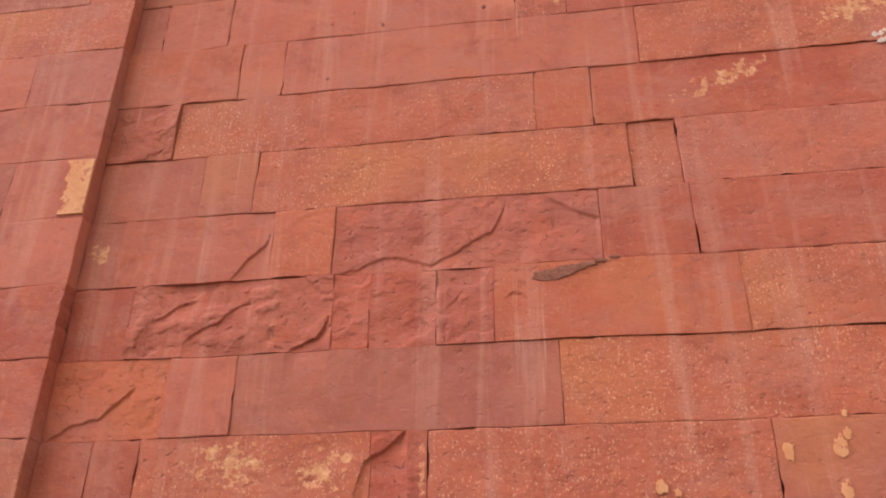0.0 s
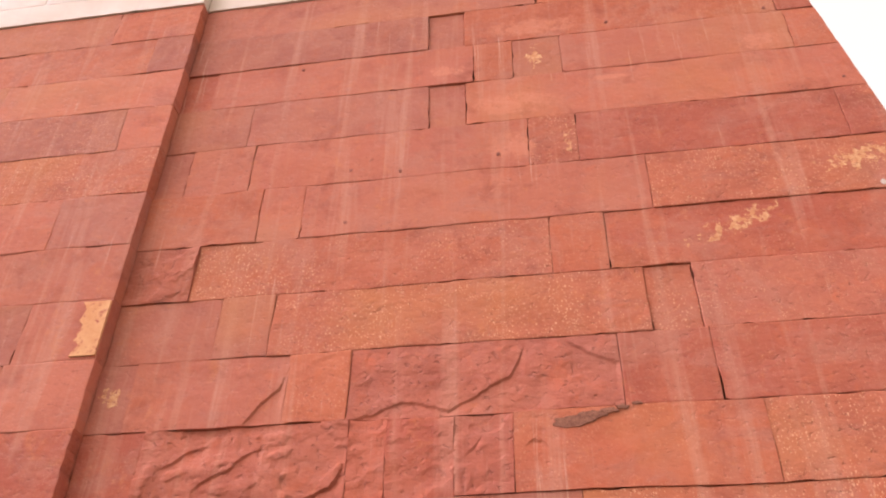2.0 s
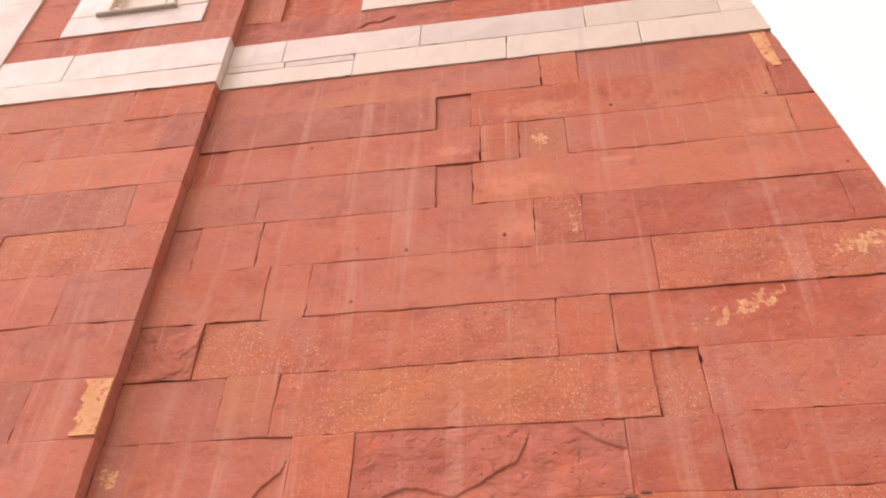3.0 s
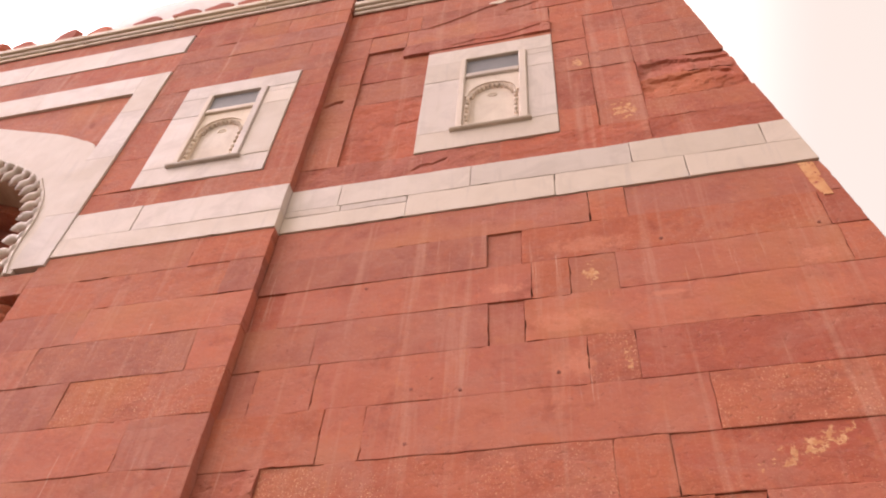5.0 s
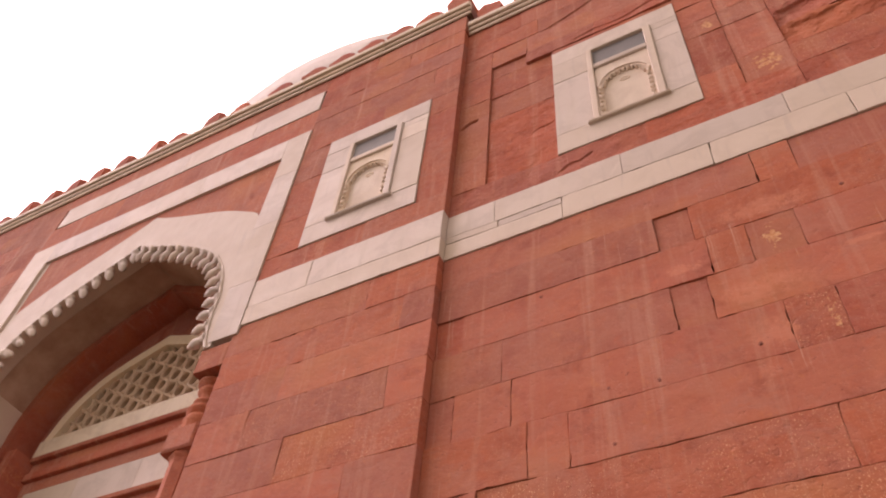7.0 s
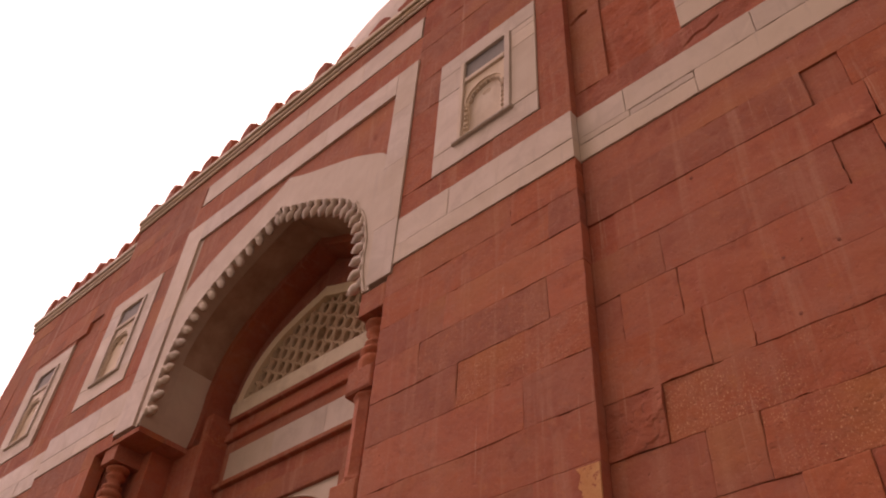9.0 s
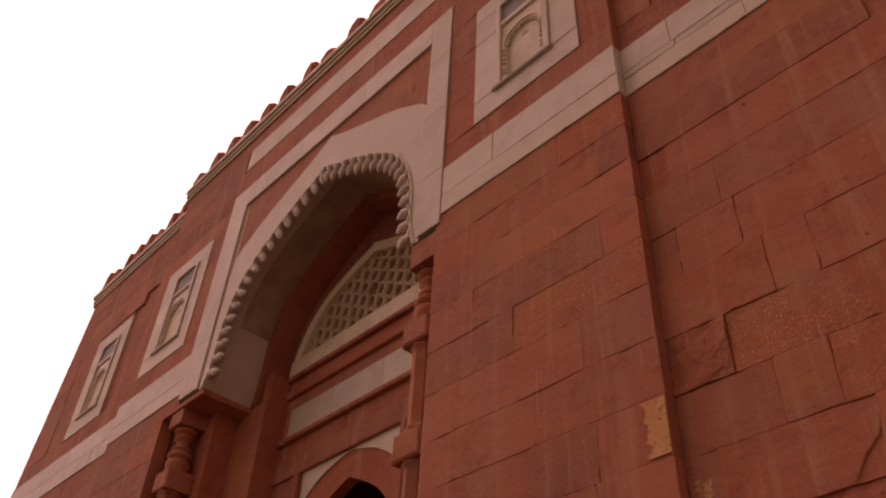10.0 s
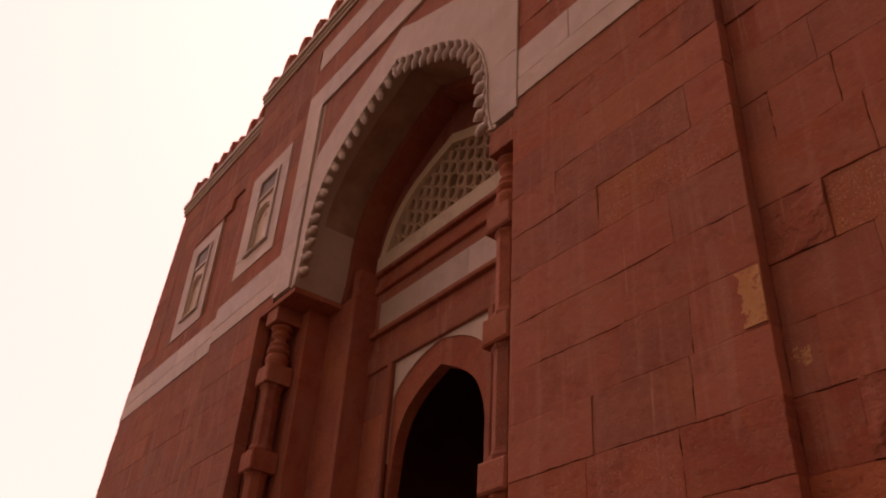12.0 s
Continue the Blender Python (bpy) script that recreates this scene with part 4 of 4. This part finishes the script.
def window(name, x0, x1, face, shift=0.0):
    w = tagged(new(name), "blind marble window with carved niche and dark slate pane", "window", kind="structure")
    w.matrix_world = WALL
    v0, v1 = WIN_V
    y = face - 0.012
    yb = face + 0.16
    wd = x1 - x0
    a, b = x0 + 0.27 * wd + shift, x1 - 0.215 * wd + shift      # the carved inner frame
    lo, hi = v0 + 0.29, v1 - 0.27
    g = 0.0016
    for p in ((x0, x1, v0, lo), (x0, a, lo, hi - 0.36), (x0, a, hi - 0.36, hi), (b, x1, lo, hi - 0.34), (b, x1, hi - 0.34, hi - 0.10), (b, x1, hi - 0.10, hi), (x0, x1, hi, v1)):
        block("marble_slab", p[0] + g, p[1] - g, p[2] + g, p[3] - g, y + random.gauss(0, 0.001), yb, MARBLE, w, chamfer=0.004, skew=0.001)
    t = 0.055
    for p in ((a, a + t, lo, hi), (b - t * 1.3, b, lo, hi), (a + t, b - t * 1.3, hi - 0.02, hi)):
        block("frame_bar", p[0], p[1], p[2], p[3], y - 0.022, yb, MARBLE, w, chamfer=0.008)
    ia, ib = a + t, b - t * 1.3
    block("sill", a - 0.05, b + 0.03, lo - 0.034, lo, y - 0.038, yb - 0.05, MARBLE, w, "projecting moulded sill", chamfer=0.012)
    rail = hi - 0.30
    block("slate_pane", ia, ib, rail, hi - 0.02, y + 0.012, yb, SLATE, w, "dark grey slate pane", chamfer=0.002)
    block("rail", ia, ib, rail - 0.07, rail, y - 0.015, yb, MARBLE, w, chamfer=0.010)
    # niche: a sunk panel under a cusped arch
    top = rail - 0.07
    block("niche_back", ia, ib, lo, top, y + 0.042, yb, MARBLE_WARM, w, chamfer=0.002)
    mid, r = (ia + ib) / 2, (ib - ia) / 2 - 0.055
    spring = lo + (top - lo) * 0.60
    arc = [(mid - r, lo + 0.001), (mid - r, spring)] + [(mid - r * math.cos(math.pi * k / 16), spring + r * 0.92 * math.sin(math.pi * k / 16)) for k in range(1, 16)] + [(mid + r, spring), (mid + r, lo + 0.001)]
    outer_line = [(ia + 0.001, lo + 0.001), (ia + 0.001, spring)] + [(min(max(mid - r * 2.2 * math.cos(math.pi * k / 16), ia + 0.001), ib - 0.001), min(spring + r * 2.2 * math.sin(math.pi * k / 16), top - 0.001)) for k in range(1, 16)] + [(ib - 0.001, spring), (ib - 0.001, lo + 0.001)]
    strip("niche_arch", arc, outer_line, y + 0.012, yb - 0.02, MARBLE_WARM, w, "cream carved niche arch")
    ring = [(mid - r * 1.12 * math.cos(math.pi * k / 20), spring + r * 1.02 * math.sin(math.pi * k / 20)) for k in range(21)]
    ring2 = [(mid - r * 1.25 * math.cos(math.pi * k / 20), spring + r * 1.14 * math.sin(math.pi * k / 20)) for k in range(21)]
    strip("arch_bead", ring, ring2, y - 0.004, y + 0.02, MARBLE_WARM, w)
    verts, faces = [], []
    for k in range(13):
        ang = math.pi * (k + 0.5) / 13
        vv, ff = bead(mid - r * 0.93 * math.cos(ang), y + 0.03, spring + r * 0.86 * math.sin(ang), 0.016, 0.03, 0.02)
        faces += [tuple(i + len(verts) for i in f) for f in ff]
        verts += vv
    piece("cusps", verts, faces, MARBLE_WARM, w, "row of small carved cusps", True)
    for sgn in (-1, 1):
        verts, faces = [], []
        for k in range(7):
            vv, ff = bead(mid + sgn * r * 1.10, y + 0.006, lo + 0.06 + (spring - lo - 0.06) * k / 6.5, 0.022, 0.02, 0.016 if k % 2 else 0.03)
            faces += [tuple(i + len(verts) for i in f) for f in ff]
            verts += vv
        piece("colonnette_relief", verts, faces, MARBLE_WARM, w, "small carved baluster relief", True)
    for rr, yy in ((0.075, 0.046), (0.05, 0.036)):
        n = 24
        oa = [(mid + rr * math.cos(2 * math.pi * k / n), spring + r * 0.18 + rr * 0.55 * math.sin(2 * math.pi * k / n)) for k in range(n + 1)]
        ob_ = [(mid + rr * 0.8 * math.cos(2 * math.pi * k / n), spring + r * 0.18 + rr * 0.4 * math.sin(2 * math.pi * k / n)) for k in range(n + 1)]
        strip("medallion", oa, ob_, y + yy, y + 0.06, MARBLE_WARM, w)
    return w


window("window_1", *WIN_WING, 0.0, 0.015)
window("window_2", *WIN_MID, PROUD, -0.03)
window("window_3", -WIN_MID[1], -WIN_MID[0], PROUD)
window("window_4", -WIN_WING[1], -WIN_WING[0], 0.0)


# ---- cornices and merlons ----
def cornice(name, x0, x1, v, face, parent_label):
    c = tagged(new(name), parent_label, "cornice", kind="structure")
    c.matrix_world = WALL
    n = max(2, round((x1 - x0) / 1.25))
    for i in range(n):
        a, b = x0 + (x1 - x0) * i / n, x0 + (x1 - x0) * (i + 1) / n
        for k, (h0, h1, out_y) in enumerate(((0.0, 0.06, 0.03), (0.075, 0.135, 0.05), (0.15, 0.245, 0.078))):
            block("moulding", a + 0.002, b - 0.002, v + h0, v + h1, face - out_y - random.random() * 0.004, face + 0.5, CORNICE, c, chamfer=0.012)
        block("moulding_core", a, b, v, v + 0.24, face - 0.012, face + 0.5, MORTAR, c, chamfer=0.002)
    return c


E_TOP = edge_x(V_CORNICE)
cornice("cornice_right", STEP + 0.01, E_TOP + 0.08, V_CORNICE, 0.0, "yellowed moulded stone cornice over the wing")
cornice("cornice_left", -E_TOP - 0.08, -STEP - 0.01, V_CORNICE, 0.0, "yellowed moulded stone cornice over the wing")
cornice("cornice_middle", -STEP - 0.06, STEP + 0.06, V_MID_CORNICE, PROUD, "yellowed moulded stone cornice over the portal block")


def merlon(kind):
    """A squat merlon with a rounded or broken top."""
    rng = random.Random(kind * 17 + 3)
    outline = {0: [(-0.17, 0), (0.17, 0), (0.19, 0.20), (0.15, 0.37), (0.06, 0.44), (-0.07, 0.40), (-0.17, 0.30), (-0.18, 0.14)],
               3: [(-0.17, 0), (0.17, 0), (0.20, 0.12), (0.17, 0.30), (0.02, 0.40), (-0.13, 0.46), (-0.20, 0.36), (-0.22, 0.20)],
               1: [(-0.18, 0), (0.19, 0), (0.17, 0.2), (0.05, 0.30), (-0.10, 0.36), (-0.20, 0.22), (-0.2, 0.1)],
               2: [(-0.22, 0), (0.22, 0), (0.23, 0.16), (0.13, 0.28), (-0.02, 0.31), (-0.12, 0.24), (-0.22, 0.21), (-0.24, 0.08)]}[kind]
    outline = [(x * 0.84, v * 0.86) for x, v in outline]
    n = len(outline)
    verts, faces = [], []
    layers = ((0.0, 0.88), (0.05, 1.0), (0.26, 1.0), (0.32, 0.86))
    for y, s in layers:
        for x, v in outline:
            verts.append((x * s + rng.uniform(-0.012, 0.012), y + rng.uniform(-0.015, 0.015), v * (s if v else 1) + (rng.uniform(-0.012, 0.012) if v else 0)))
    for j in range(3):
        for k in range(n):
            faces.append((j * n + k, j * n + (k + 1) % n, (j + 1) * n + (k + 1) % n, (j + 1) * n + k))
    faces += [tuple(range(n)), tuple(range(3 * n, 4 * n))]
    ob = new("merlon", mesh_of("merlon", verts, faces, BROKEN))
    words = ("rounded red sandstone merlon on the parapet", "broken slanting red sandstone merlon on the parapet", "low worn stump of a red merlon", "tilted angular red sandstone merlon on the parapet")[kind]
    return tagged(ob, words, "merlon", group="merlons along the parapet")


kinds = [merlon(k) for k in range(4)]
used = set()


def set_merlon(k, x, v, y):
    m = WALL @ pose(x, y - 0.065, v, 0, 0, random.uniform(-4, 4))
    if k not in used:
        used.add(k)
        kinds[k].matrix_basis = m
        return
    copy_thing(kinds[k], m)


x = 4.52
for i in range(8):
    if x < E_TOP - 0.2:
        set_merlon(3 if i != 5 else 1, x, V_CORNICE + 0.244, 0.0)
    x += 0.47
x = -4.5
for i in range(9):
    if x > -E_TOP + 0.15:
        set_merlon(0 if i % 4 != 2 else 1, x, V_CORNICE + 0.244, 0.0)
    x -= 0.40
for x, k in ((4.12, 3), (3.70, 2), (3.28, 2), (2.85, 2), (2.4, 2), (1.96, 2), (1.4, 2), (0.7, 1), (0.2, 0), (-0.4, 1), (-0.9, 0), (-1.5, 0), (-2.0, 0), (-2.5, 0), (-3.0, 0), (-3.5, 0), (-4.0, 1)):
    set_merlon(k, x, V_MID_CORNICE + 0.244, PROUD)


# ---- patches, scars and painted hole shadows on the stones ----
def blot(name, x, v, rx, rv, y, mat, parent, label, seed, lobes=0.35):
    """A thin ragged skin: plaster, a scar, or the painted dark of a hole."""
    n = 26
    rim, low = [], []
    for k in range(n):
        a = 2 * math.pi * k / n
        r = 1 + lobes * noise.noise(Vector((math.cos(a) * 1.6 + seed, math.sin(a) * 1.6, seed * 0.37))) * 2
        rim.append((x + rx * r * math.cos(a), v + rv * r * math.sin(a)))
    verts = [(x, y - 0.005, v)] + [(px * 0.94 + x * 0.06, y - 0.004, pv * 0.94 + v * 0.06) for px, pv in rim] + [(px, y + 0.003, pv) for px, pv in rim]
    faces = []
    for k in range(n):
        j = (k + 1) % n
        faces += [(0, 1 + k, 1 + j), (1 + k, 1 + n + k, 1 + n + j, 1 + j)]
    piece(name, verts, faces, mat, parent, label)


def cluster(x0, x1, v0, v1, y, count, size, mat, parent, label, seed, rise=0.0):
    rng = random.Random(seed)
    for k in range(count):
        f, r = rng.random(), size * rng.uniform(0.25, 1.0) ** 1.3
        blot("plaster_patch", x0 + (x1 - x0) * f, v0 + (v1 - v0) * min(1.0, max(0.0, rise * f + (1 - rise) * rng.random())), r * rng.uniform(0.7, 1.3), r * rng.uniform(0.6, 1.2), y, mat, parent, label, seed + k * 1.7, 0.36)


def ragged_patch(x0, x1, v0, v1, y, mat, parent, label, seed):
    """A repair patch whose inner side is torn and whose outer side is straight."""
    n = 14
    left = [(x0 + 0.03 * noise.noise(Vector((k * 0.6, seed, 0))) * 1.6, v0 + (v1 - v0) * k / n) for k in range(n + 1)]
    right = [(x1, v) for _, v in left]
    strip("plaster_patch", left, right, y - 0.006, y + 0.03, mat, parent, label)


ragged_patch(4.085, 4.225, 2.11, 2.45, PROUD - 0.004, OCHRE, portal, "ochre plaster repair patch", 2.2)
for k, f in enumerate((0.1, 0.25, 0.4, 0.55, 0.7, 0.85)):
    blot("scar", 6.57 + 0.42 * f, 1.625 + 0.10 * f, 0.06 * (1.2 - f), 0.024 * (1.25 - f), -0.004, SCAR_SHADOW, right_wing, "brown weathered scar and painted hole shadow", 60 + k, 0.3)
# open drill holes: flat dark dabs paint the shadow inside them
for hx, hv in ((7.31, 2.86), (5.76, 3.29), (5.46, 3.33), (5.46, 2.93), (8.35, 3.70), (8.05, 4.40), (7.07, 4.44), (6.34, 3.35), (5.05, 4.30)):
    blot("drill_hole", hx, hv, 0.011, 0.012, 0.0, MORTAR, right_wing, "old drill hole with its dark inside painted flat", hx, 0.2)

strip("plaster_patch", [(8.085, 5.06), (8.10, 4.94), (8.115, 4.80), (8.155, 4.67)], [(8.185, 5.06), (8.195, 4.94), (8.20, 4.80), (8.215, 4.67)], -0.004, 0.03, OCHRE, right_wing, "ochre plaster repair strip")
blot("plaster_patch", 5.95, 8.815, 0.085, 0.035, -0.004, MARBLE_WARM, right_wing, "pale plaster chip", 12.4, 0.2)
# this dark dab paints the shadow in a broken-out corner beside the chip
blot("scar", 6.13, 8.80, 0.10, 0.035, -0.004, SCAR_SHADOW, right_wing, "brown weathered scar and painted hole shadow", 15.1, 0.3)
for px_, pv_, r_ in ((7.535, 0.787, 0.03), (7.74, 0.80, 0.034), (7.775, 0.85, 0.02), (7.02, 0.655, 0.03), (7.085, 0.63, 0.016), (7.73, 0.63, 0.028), (7.78, 0.935, 0.014)):
    blot("plaster_patch", px_, pv_, r_ * 0.8, r_ * 1.25, -0.003, OCHRE, right_wing, "ochre plaster dab", px_ * 9, 0.25)
cluster(8.32, 8.40, 2.84, 2.92, -0.002, 5, 0.028, MARBLE, right_wing, "white plaster chip", 77)
